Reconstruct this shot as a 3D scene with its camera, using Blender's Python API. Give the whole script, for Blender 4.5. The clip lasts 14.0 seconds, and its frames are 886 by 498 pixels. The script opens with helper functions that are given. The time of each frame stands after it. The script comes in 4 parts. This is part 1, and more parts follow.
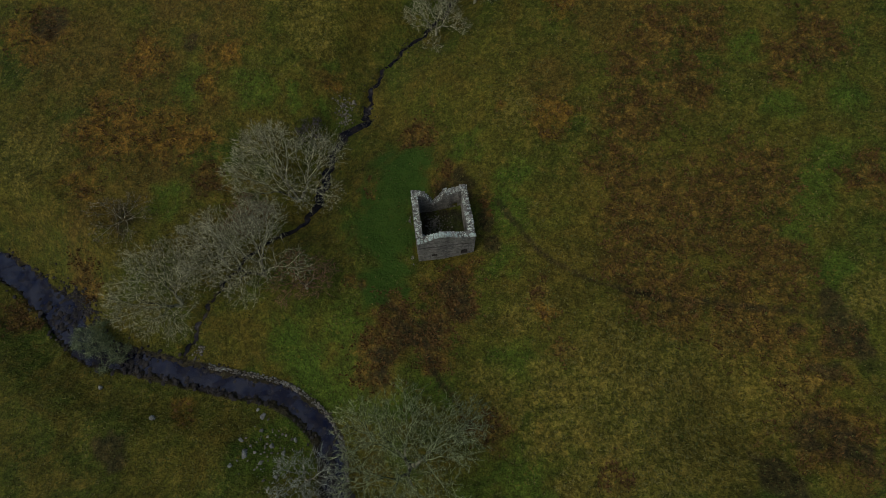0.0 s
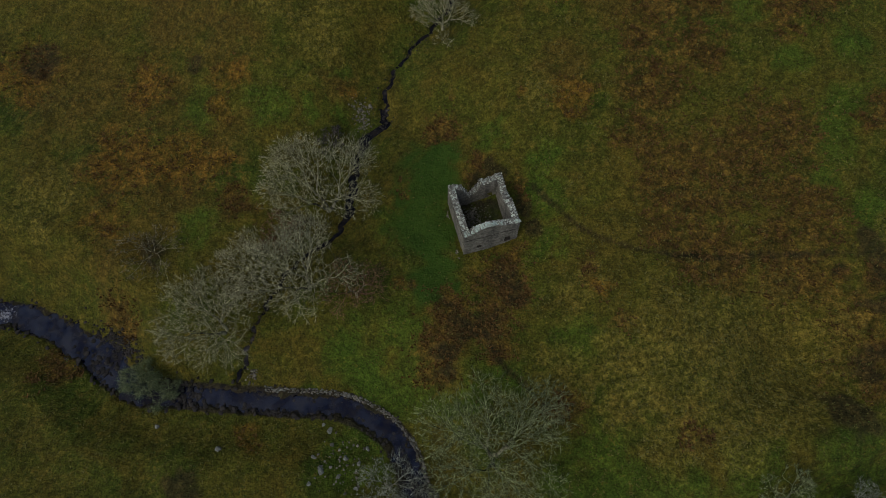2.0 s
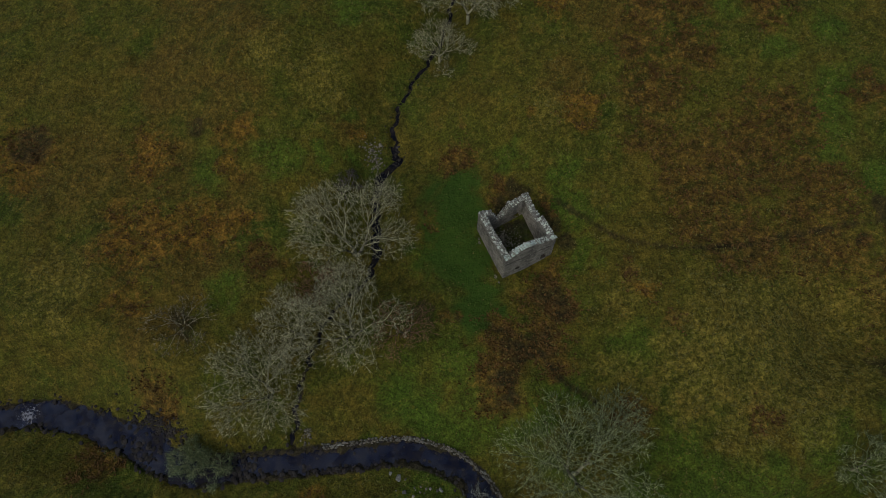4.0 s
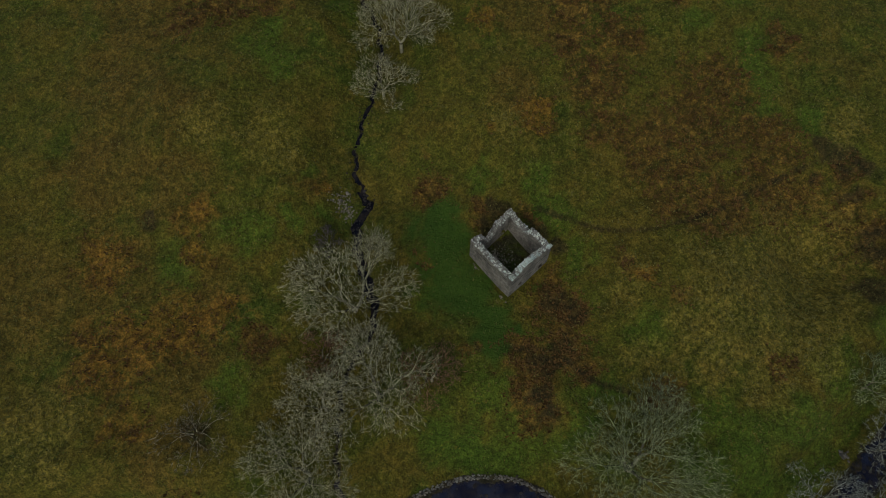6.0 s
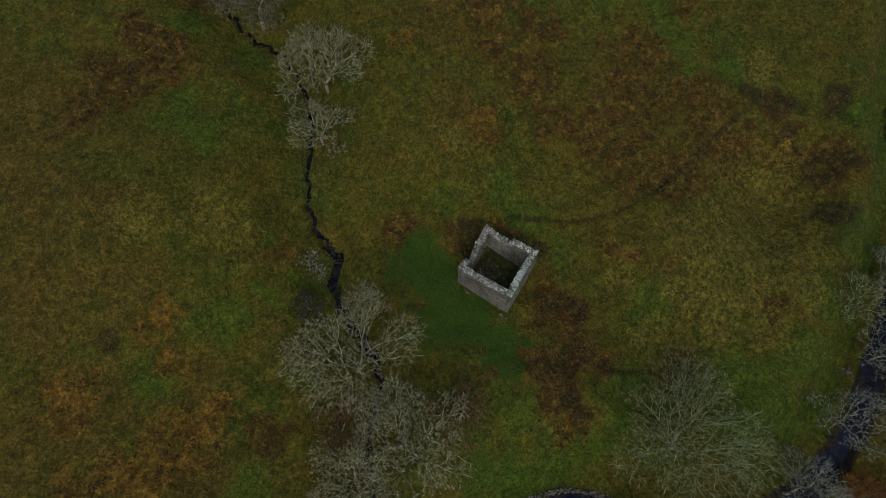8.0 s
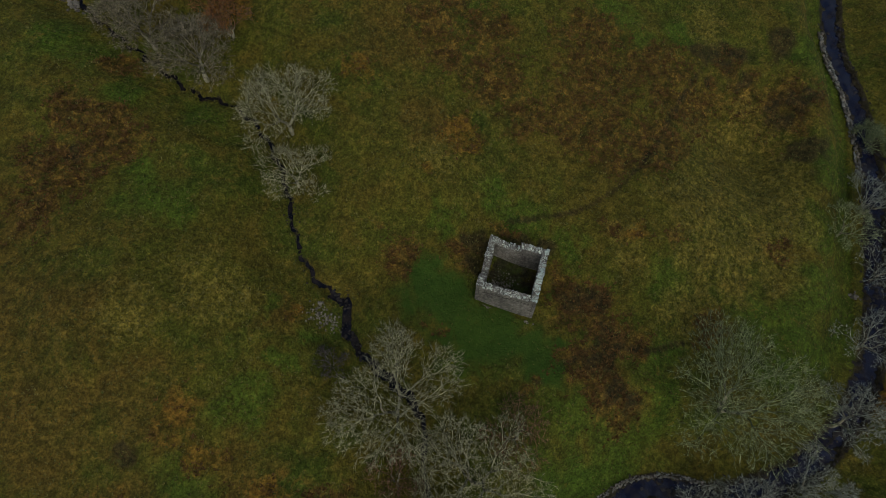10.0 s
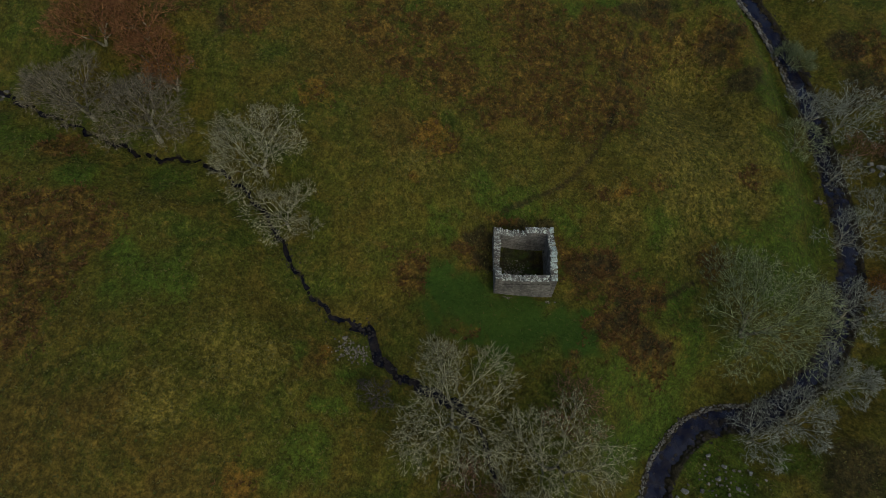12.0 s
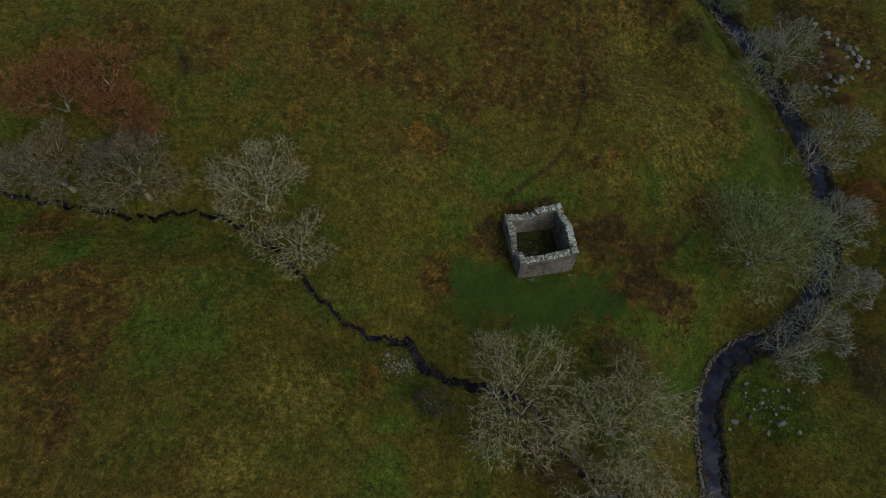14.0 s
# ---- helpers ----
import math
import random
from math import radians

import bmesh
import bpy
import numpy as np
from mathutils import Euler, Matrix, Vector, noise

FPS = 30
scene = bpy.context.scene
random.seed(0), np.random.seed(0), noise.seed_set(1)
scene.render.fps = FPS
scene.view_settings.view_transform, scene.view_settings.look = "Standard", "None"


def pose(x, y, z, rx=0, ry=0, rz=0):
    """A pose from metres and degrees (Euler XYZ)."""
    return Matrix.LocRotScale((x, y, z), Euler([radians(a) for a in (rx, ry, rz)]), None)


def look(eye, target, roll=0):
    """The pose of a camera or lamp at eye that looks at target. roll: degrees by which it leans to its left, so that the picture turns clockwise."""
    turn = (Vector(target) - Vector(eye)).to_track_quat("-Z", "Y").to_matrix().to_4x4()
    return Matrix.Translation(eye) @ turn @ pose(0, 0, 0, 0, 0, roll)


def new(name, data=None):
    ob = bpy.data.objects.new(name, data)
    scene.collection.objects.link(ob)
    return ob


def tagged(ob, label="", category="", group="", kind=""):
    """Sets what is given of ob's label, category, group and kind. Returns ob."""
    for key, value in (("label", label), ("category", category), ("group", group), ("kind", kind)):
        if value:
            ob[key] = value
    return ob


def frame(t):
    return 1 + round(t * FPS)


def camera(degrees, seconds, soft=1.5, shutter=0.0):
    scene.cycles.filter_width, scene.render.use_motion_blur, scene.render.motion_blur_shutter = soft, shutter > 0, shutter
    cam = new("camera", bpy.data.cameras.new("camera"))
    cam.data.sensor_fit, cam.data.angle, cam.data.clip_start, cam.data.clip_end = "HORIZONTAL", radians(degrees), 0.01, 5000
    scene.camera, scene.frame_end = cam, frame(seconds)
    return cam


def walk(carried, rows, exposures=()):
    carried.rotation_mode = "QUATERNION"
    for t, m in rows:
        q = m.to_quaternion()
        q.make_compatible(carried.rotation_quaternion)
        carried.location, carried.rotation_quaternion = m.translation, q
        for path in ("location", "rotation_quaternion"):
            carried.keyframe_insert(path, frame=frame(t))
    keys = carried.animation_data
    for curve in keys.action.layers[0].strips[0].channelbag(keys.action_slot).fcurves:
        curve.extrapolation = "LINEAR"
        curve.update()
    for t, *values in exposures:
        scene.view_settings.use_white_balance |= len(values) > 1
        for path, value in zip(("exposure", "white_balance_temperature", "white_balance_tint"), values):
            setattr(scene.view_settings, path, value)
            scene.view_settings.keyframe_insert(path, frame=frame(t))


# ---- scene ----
cam = camera(75.3, 14.0, soft=0.8)
PATH = [
    (0, (-1.542, -40.159, 75.49), (-1.506, -39.275, 73.697), 0.8),
    (0.5, (-4.064, -40.318, 75.38), (-3.998, -39.435, 73.586), 0.4),
    (1, (-6.827, -40.324, 75.314), (-6.731, -39.445, 73.52), 0.1),
    (1.5, (-9.625, -40.132, 75.344), (-9.503, -39.259, 73.548), -0.2),
    (2, (-12.792, -39.993, 75.298), (-12.642, -39.122, 73.504), -0.1),
    (2.5, (-15.591, -39.519, 75.284), (-15.405, -38.647, 73.494), -0.2),
    (3, (-18.549, -39.047, 75.161), (-18.314, -38.156, 73.386), -0.3),
    (3.5, (-21.098, -37.792, 75.357), (-20.831, -36.892, 73.591), -0.6),
    (4, (-23.616, -36.459, 75.435), (-23.308, -35.549, 73.681), -0.7),
    (4.2, (-24.536, -35.959, 75.384), (-24.207, -35.045, 73.636), -0.8),
    (6.3, (-32.108, -24.318, 77.346), (-31.512, -23.589, 75.581), 0.9),
    (6.5, (-32.436, -23.095, 77.351), (-31.817, -22.39, 75.584), 1.1),
    (7, (-33.071, -20.679, 77.323), (-32.4, -20.023, 75.557), 0.9),
    (7.5, (-33.941, -18.397, 76.886), (-33.216, -17.781, 75.126), 0.8),
    (8, (-34.516, -15.811, 76.76), (-33.753, -15.242, 75.002), 0.6),
    (8.2, (-34.994, -14.92, 76.561), (-34.211, -14.364, 74.807), 0.6),
    (10.3, (-36.818, -3.525, 75.24), (-35.921, -3.173, 73.487), -0.9),
    (10.5, (-37.206, -2.342, 75.215), (-36.298, -2.014, 73.463), -0.9),
    (11, (-37.782, 0.345, 75.223), (-36.856, 0.612, 73.471), -1.3),
    (11.5, (-38.108, 3.283, 75.361), (-37.171, 3.481, 73.606), -1.3),
    (12, (-38.489, 6.125, 75.457), (-37.544, 6.26, 73.7), -1.5),
    (12.5, (-38.925, 8.896, 75.423), (-37.971, 8.974, 73.667), -1.8),
    (13, (-39.16, 11.746, 75.468), (-38.204, 11.768, 73.711), -2.0),
    (13.5, (-39.056, 14.634, 75.519), (-38.103, 14.6, 73.761), -2.2),
    (14, (-38.828, 17.367, 75.762), (-37.88, 17.288, 74.003), -2.5),
]
walk(cam, [(t, look(eye, target, roll)) for t, eye, target, roll in PATH])

# ---------------------------------------------------------------- world and light
scene.view_settings.exposure = -0.54
world = bpy.data.worlds.new("overcast_sky")
scene.world = world
world.use_nodes = True
wn, wl = world.node_tree.nodes, world.node_tree.links
sky = wn.new("ShaderNodeTexSky")
sky.sky_type, sky.sun_disc = "NISHITA", False
sky.sun_elevation, sky.sun_rotation = radians(48), radians(235)
sky.air_density, sky.dust_density, sky.ozone_density = 1.0, 2.6, 1.6
wn["Background"].inputs["Strength"].default_value = 0.12
wl.new(sky.outputs["Color"], wn["Background"].inputs["Color"])
sun = new("sun", bpy.data.lights.new("sun", "SUN"))
sun.data.energy, sun.data.angle, sun.data.color = 0.9, radians(60), (1.0, 0.955, 0.88)
sun.matrix_world = look((-48, -34, 66), (0, 0, 0))

# ---------------------------------------------------------------- materials


def material(name, rough=0.9, metal=0.0, spec=0.3):
    m = bpy.data.materials.new(name)
    m.use_nodes = True
    b = m.node_tree.nodes["Principled BSDF"]
    b.inputs["Roughness"].default_value, b.inputs["Metallic"].default_value = rough, metal
    b.inputs["Specular IOR Level"].default_value = spec
    return m, m.node_tree.nodes, m.node_tree.links, b


def place(nodes, links, scale=(1, 1, 1), world_space=True):
    """A coordinate in metres, stretched by scale."""
    m = nodes.new("ShaderNodeMapping")
    m.inputs["Scale"].default_value = scale
    if world_space:
        links.new(nodes.new("ShaderNodeNewGeometry").outputs["Position"], m.inputs["Vector"])
    else:
        links.new(nodes.new("ShaderNodeTexCoord").outputs["Object"], m.inputs["Vector"])
    return m.outputs["Vector"]


def grain(nodes, links, where, scale, detail=6, rough=0.6, distort=0.0):
    n = nodes.new("ShaderNodeTexNoise")
    n.inputs["Scale"].default_value, n.inputs["Detail"].default_value = scale, detail
    n.inputs["Roughness"].default_value, n.inputs["Distortion"].default_value = rough, distort
    links.new(where, n.inputs["Vector"])
    return n.outputs["Fac"]


def ramp(nodes, links, value, stops):
    r = nodes.new("ShaderNodeValToRGB")
    e = r.color_ramp.elements
    while len(e) < len(stops):
        e.new(0.5)
    for k, (at, c) in enumerate(stops):
        e[k].position, e[k].color = at, (*c, 1) if isinstance(c, tuple) else (c, c, c, 1)
    links.new(value, r.inputs["Fac"])
    return r.outputs["Color"]


def mix(nodes, links, fac, a, b, mode="MIX"):
    n = nodes.new("ShaderNodeMix")
    n.data_type, n.blend_type = "RGBA", mode
    for sock, v in ((n.inputs[0], fac), (n.inputs[6], a), (n.inputs[7], b)):
        if hasattr(v, "is_output"):
            links.new(v, sock)
        else:
            sock.default_value = v if not isinstance(v, tuple) else (*v, 1)
    return n.outputs[2]


def calc(nodes, links, op, a, b=0.0):
    n = nodes.new("ShaderNodeMath")
    n.operation = op
    for sock, v in ((n.inputs[0], a), (n.inputs[1], b)):
        if hasattr(v, "is_output"):
            links.new(v, sock)
        else:
            sock.default_value = v
    return n.outputs[0]


def bump(nodes, links, bsdf, height, strength, distance):
    n = nodes.new("ShaderNodeBump")
    n.inputs["Strength"].default_value, n.inputs["Distance"].default_value = strength, distance
    links.new(height, n.inputs["Height"])
    links.new(n.outputs["Normal"], bsdf.inputs["Normal"])


GREEN, LUSH, LAWN, HEATH = (0.054, 0.078, 0.010), (0.052, 0.100, 0.011), (0.037, 0.082, 0.010), (0.026, 0.022, 0.011)


def ground_material():
    m, n, k, b = material("moorland", 0.95, spec=0.15)
    w = place(n, k)
    cover = n.new("ShaderNodeAttribute")
    cover.attribute_name = "cover"
    split = n.new("ShaderNodeSeparateColor")
    k.new(cover.outputs["Color"], split.inputs["Color"])
    more = n.new("ShaderNodeAttribute")
    more.attribute_name = "ground_tone"
    split2 = n.new("ShaderNodeSeparateColor")
    k.new(more.outputs["Color"], split2.inputs["Color"])
    big, mid = grain(n, k, w, 0.07, 5, 0.6), grain(n, k, w, 0.35, 6, 0.65, 0.6)
    small, fine = grain(n, k, w, 1.5, 5, 0.66, 0.5), grain(n, k, w, 3.6, 4, 0.7, 0.3)

    def patch(amount, reach, lo, hi):
        """Where a cover holds: its amount, broken up by the land's own unevenness."""
        rough = calc(n, k, "ADD", calc(n, k, "MULTIPLY", calc(n, k, "SUBTRACT", mid, 0.5), reach), calc(n, k, "MULTIPLY", calc(n, k, "SUBTRACT", small, 0.5), reach * 0.8))
        return ramp(n, k, calc(n, k, "ADD", amount, rough), [(lo, 0.0), (hi, 1.0)])

    def cover_with(col, amount, reach, lo, hi, most, tint):
        return mix(n, k, calc(n, k, "MULTIPLY", patch(amount, reach, lo, hi), most), col, tint)

    broad = grain(n, k, w, 0.16, 4, 0.55, 0.8)
    clump = grain(n, k, w, 1.05, 4, 0.6, 0.5)
    col = mix(n, k, ramp(n, k, big, [(0.38, 0.0), (0.62, 1.0)]), GREEN, (0.088, 0.086, 0.012))
    col = mix(n, k, ramp(n, k, broad, [(0.44, 0.0), (0.64, 0.65)]), col, (0.108, 0.080, 0.013))
    col = mix(n, k, ramp(n, k, mid, [(0.46, 0.0), (0.68, 0.7)]), col, (0.094, 0.082, 0.014))
    col = mix(n, k, calc(n, k, "MULTIPLY", ramp(n, k, small, [(0.54, 0.0), (0.70, 1.0)]), 0.45), col, (0.150, 0.122, 0.026))
    col = cover_with(col, cover.outputs["Alpha"], 1.6, 0.15, 1.0, 0.58, mix(n, k, ramp(n, k, clump, [(0.4, 0.0), (0.6, 1.0)]), (0.080, 0.050, 0.012), (0.138, 0.088, 0.018)))
    col = cover_with(col, more.outputs["Alpha"], 1.5, 0.2, 0.9, 0.75, LUSH)
    col = cover_with(col, split.outputs["Red"], 2.0, 0.25, 0.95, 0.9, ramp(n, k, clump, [(0.36, (0.042, 0.031, 0.009)), (0.52, (0.102, 0.064, 0.014)), (0.66, (0.195, 0.122, 0.025))]))
    col = cover_with(col, split2.outputs["Red"], 1.6, 0.25, 1.0, 0.5, mix(n, k, ramp(n, k, small, [(0.42, 0.0), (0.60, 1.0)]), (0.116, 0.102, 0.015), (0.215, 0.172, 0.036)))
    col = cover_with(col, split.outputs["Blue"], 2.1, 0.2, 1.0, 0.7, mix(n, k, ramp(n, k, clump, [(0.4, 0.0), (0.6, 1.0)]), (0.130, 0.062, 0.012), (0.240, 0.128, 0.020)))
    col = cover_with(col, split2.outputs["Green"], 1.4, 0.25, 0.85, 0.8, mix(n, k, ramp(n, k, clump, [(0.44, 0.0), (0.62, 1.0)]), HEATH, (0.062, 0.044, 0.016)))
    # bare soil by river and stream, and the dark tone of the house floor
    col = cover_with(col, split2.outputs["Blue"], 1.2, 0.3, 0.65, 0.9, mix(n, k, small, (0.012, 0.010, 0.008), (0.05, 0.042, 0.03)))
    fine_c, small_c = ramp(n, k, fine, [(0.34, 0.0), (0.66, 1.0)]), ramp(n, k, small, [(0.32, 0.0), (0.68, 1.0)])
    mott = ramp(n, k, grain(n, k, w, 0.5, 4, 0.62, 0.8), [(0.36, 0.0), (0.64, 1.0)])
    col = mix(n, k, 0.8, col, mix(n, k, mott, (0.66, 0.70, 0.66), (1.34, 1.28, 1.20)), "MULTIPLY")
    col = mix(n, k, 0.75, col, mix(n, k, fine_c, (0.45, 0.45, 0.44), (1.62, 1.60, 1.50)), "MULTIPLY")
    col = mix(n, k, 0.65, col, mix(n, k, small_c, (0.35, 0.36, 0.35), (1.60, 1.58, 1.55)), "MULTIPLY")
    turf = mix(n, k, 0.6, LAWN, mix(n, k, mix(n, k, 0.5, mott, small_c), (0.62, 0.62, 0.62), (1.38, 1.36, 1.3)), "MULTIPLY")
    bare = calc(n, k, "SUBTRACT", 1.0, split2.outputs["Blue"])
    bare = calc(n, k, "MULTIPLY", bare, calc(n, k, "SUBTRACT", 1.0, calc(n, k, "MULTIPLY", split.outputs["Red"], 0.8)))
    col = cover_with(col, calc(n, k, "MULTIPLY", split.outputs["Green"], bare), 1.3, 0.15, 0.9, 0.92, turf)
    k.new(col, b.inputs["Base Color"])
    bump(n, k, b, calc(n, k, "ADD", small, calc(n, k, "MULTIPLY", fine, 0.35)), 0.9, 0.38)
    return m


def plain_material(name, dark, light, scale=2.0, rough=0.9, spec=0.2, island=False, relief=0.03):
    m, n, k, b = material(name, rough, spec=spec)
    f = grain(n, k, place(n, k), scale, 5, 0.65)
    col = mix(n, k, ramp(n, k, f, [(0.3, 0.0), (0.7, 1.0)]), dark, light)
    if island:
        r = n.new("ShaderNodeNewGeometry").outputs["Random Per Island"]
        col = mix(n, k, 0.75, col, ramp(n, k, r, [(0.0, 0.58), (1.0, 1.4)]), "MULTIPLY")
    k.new(col, b.inputs["Base Color"])
    bump(n, k, b, grain(n, k, place(n, k), scale * 6, 4), 0.5, relief)
    return m


def stone_material(name, base, pale, lichen, amount, spread=(0.35, 0.95, 1.6)):
    """Grey sandstone: a tone per stone, weather stains and lichen."""
    m, n, k, b = material(name, 0.92, spec=0.2)
    w = place(n, k)
    r = n.new("ShaderNodeNewGeometry").outputs["Random Per Island"]
    o = n.new("ShaderNodeObjectInfo").outputs["Random"]
    tone = ramp(n, k, calc(n, k, "FRACT", calc(n, k, "ADD", r, o)), [(0.0, spread[0]), (0.5, spread[1]), (1.0, spread[2])])
    col = mix(n, k, grain(n, k, w, 1.1, 5, 0.65), base, pale)
    col = mix(n, k, 0.8, col, tone, "MULTIPLY")
    stain = grain(n, k, place(n, k, (1, 1, 0.25)), 0.9, 6, 0.7)
    col = mix(n, k, ramp(n, k, stain, [(0.44, 0.0), (0.70, 0.72)]), col, (0.04, 0.038, 0.032))
    spots = grain(n, k, w, 3.4, 7, 0.75)
    col = mix(n, k, ramp(n, k, spots, [(1 - amount, 0.0), (1.06 - amount, 0.9)]), col, lichen)
    k.new(col, b.inputs["Base Color"])
    bump(n, k, b, grain(n, k, w, 9, 5), 0.7, 0.04)
    return m


def bark_material(name, dark, light):
    m, n, k, b = material(name, 0.9, spec=0.2)
    f = grain(n, k, place(n, k), 0.55, 4, 0.6)
    g = grain(n, k, place(n, k), 9.0, 3, 0.6)
    col = mix(n, k, ramp(n, k, f, [(0.3, 0.0), (0.7, 1.0)]), dark, light)
    col = mix(n, k, 0.6, col, mix(n, k, g, (0.7, 0.7, 0.68), (1.25, 1.25, 1.22)), "MULTIPLY")
    r = n.new("ShaderNodeNewGeometry").outputs["Random Per Island"]
    col = mix(n, k, 1.0, col, ramp(n, k, r, [(0.0, 0.12), (0.55, 0.5), (1.0, 1.15)]), "MULTIPLY")
    col = mix(n, k, 1.0, col, (2.25, 2.25, 2.2), "MULTIPLY")
    k.new(col, b.inputs["Base Color"])
    bump(n, k, b, g, 0.4, 0.02)
    return m


RAPID = (-76.0, 2.4, -11.2)  # where the river runs white


def water_material(name, dark, ripple, shine, froth):
    m, n, k, b = material(name, 0.10, spec=shine)
    w = place(n, k)
    f = grain(n, k, w, 0.8, 5, 0.65)
    col = mix(n, k, ramp(n, k, f, [(0.4, 0.0), (0.75, 1.0)]), dark, (0.030, 0.024, 0.018))
    far = n.new("ShaderNodeVectorMath")
    far.operation = "DISTANCE"
    k.new(w, far.inputs[0])
    far.inputs[1].default_value = RAPID
    rough = ramp(n, k, calc(n, k, "DIVIDE", far.outputs["Value"], 3.0), [(0.1, 0.24), (1.0, 0.0)])
    foam = ramp(n, k, calc(n, k, "ADD", grain(n, k, w, 3.0, 6, 0.8), rough), [(froth, 0.0), (froth + 0.06, 0.5)])
    col = mix(n, k, foam, col, (0.5, 0.5, 0.5))
    k.new(col, b.inputs["Base Color"])
    sheen = ramp(n, k, grain(n, k, w, 0.45, 4, 0.6, 0.6), [(0.38, 0.25), (0.62, 1.0)])
    k.new(calc(n, k, "MULTIPLY", sheen, shine), b.inputs["Specular IOR Level"])
    bump(n, k, b, grain(n, k, w, 2.2, 4, 0.6), ripple, 0.12)
    return m


M_GROUND = ground_material()
# the blue in the river's base colour stands for reflected sky
M_WATER = water_material("sky_tinted_peaty_water", (0.004, 0.006, 0.020), 0.26, 0.9, 0.70)
M_BROOK = water_material("peaty_stream_water", (0.004, 0.005, 0.009), 0.35, 0.2, 0.9)
M_WALL = stone_material("weathered_masonry", (0.138, 0.133, 0.105), (0.295, 0.283, 0.230), (0.36, 0.38, 0.305), 0.40, (0.55, 0.95, 1.4))
M_TOP = stone_material("lichened_wall_top", (0.25, 0.262, 0.205), (0.56, 0.585, 0.47), (0.68, 0.76, 0.65), 0.5, (0.15, 1.1, 2.3))
M_SLAB = stone_material("lichened_coping", (0.26, 0.29, 0.225), (0.45, 0.505, 0.41), (0.52, 0.64, 0.54), 0.52, (0.6, 1.0, 1.45))
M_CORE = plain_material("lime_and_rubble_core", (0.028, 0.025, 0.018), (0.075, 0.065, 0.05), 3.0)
M_ROCK = stone_material("river_boulder_stone", (0.115, 0.105, 0.082), (0.25, 0.23, 0.18), (0.36, 0.37, 0.29), 0.40)
M_WET = stone_material("wet_river_stone", (0.016, 0.014, 0.012), (0.048, 0.043, 0.038), (0.11, 0.11, 0.10), 0.26)
M_PALE = stone_material("pale_lichened_stone", (0.12, 0.12, 0.10), (0.25, 0.255, 0.212), (0.38, 0.42, 0.355), 0.45, (0.4, 0.9, 1.4))
M_MOSSY = stone_material("mossy_rubble", (0.08, 0.075, 0.055), (0.19, 0.18, 0.135), (0.04, 0.06, 0.02), 0.5)
M_BARK = bark_material("lichened_grey_bark", (0.10, 0.095, 0.06), (0.24, 0.225, 0.15))
M_TWIG = bark_material("pale_grey_green_twigs", (0.165, 0.162, 0.098), (0.37, 0.358, 0.218))
M_COOL = bark_material("cool_grey_twigs", (0.135, 0.145, 0.112), (0.31, 0.33, 0.258))
M_MOSS = bark_material("greenish_grey_twigs", (0.118, 0.138, 0.068), (0.268, 0.304, 0.152))
M_REDTWIG = bark_material("reddish_brown_twigs", (0.105, 0.058, 0.034), (0.22, 0.13, 0.075))
M_RUSTTWIG = bark_material("rust_brown_twigs", (0.14, 0.066, 0.028), (0.27, 0.135, 0.055))
M_DUSK = bark_material("dark_purple_grey_twigs", (0.055, 0.047, 0.045), (0.13, 0.112, 0.106))
M_DULL = bark_material("dull_brownish_grey_twigs", (0.098, 0.087, 0.058), (0.225, 0.20, 0.135))
M_LEAF_RUST = plain_material("rust_brown_leaves", (0.135, 0.062, 0.018), (0.235, 0.108, 0.028), 0.6, 0.8, island=True)
M_LEAF_ORANGE = plain_material("orange_autumn_leaves", (0.22, 0.09, 0.012), (0.34, 0.16, 0.02), 0.8, 0.8, island=True)
M_LEAF_GREEN = plain_material("dull_green_willow_leaves", (0.075, 0.112, 0.046), (0.16, 0.20, 0.088), 0.8, 0.7, island=True)
M_FERN = plain_material("dead_bracken", (0.055, 0.034, 0.010), (0.145, 0.080, 0.021), 0.5, 0.9, island=True)
M_TUSSOCK = plain_material("moor_grass", (0.058, 0.064, 0.013), (0.18, 0.162, 0.046), 0.3, 0.9, island=True)
M_SWARD = plain_material("short_green_grass", (0.038, 0.070, 0.011), (0.092, 0.125, 0.022), 0.4, 0.9, island=True)

# ---------------------------------------------------------------- mesh helpers


def make_mesh(name, verts, faces, mat, flat=True):
    """A mesh from arrays: verts (n, 3) and faces (m, k)."""
    verts, faces = np.asarray(verts, np.float32), np.asarray(faces, np.int32)
    me = bpy.data.meshes.new(name)
    me.vertices.add(len(verts))
    me.vertices.foreach_set("co", verts.ravel())
    count, k = faces.shape
    me.loops.add(count * k)
    me.loops.foreach_set("vertex_index", faces.ravel())
    me.polygons.add(count)
    me.polygons.foreach_set("loop_start", np.arange(0, count * k, k, dtype=np.int32))
    me.polygons.foreach_set("use_smooth", np.full(count, not flat))
    me.update(calc_edges=True)
    me.materials.append(mat)
    return me


def thing(name, label, category, at=(0, 0, 0), group="", kind=""):
    ob = new(name)
    ob.location = at
    return tagged(ob, label, category, group, kind)


def part(name, mesh, parent, label="", at=None, kind=""):
    ob = new(name, mesh)
    ob.parent = parent
    if at is not None:
        ob.matrix_basis = at
    return tagged(ob, label, kind=kind)


BOX_FACES = np.array([(0, 2, 3, 1), (4, 5, 7, 6), (0, 1, 5, 4), (2, 6, 7, 3), (0, 4, 6, 2), (1, 3, 7, 5)])


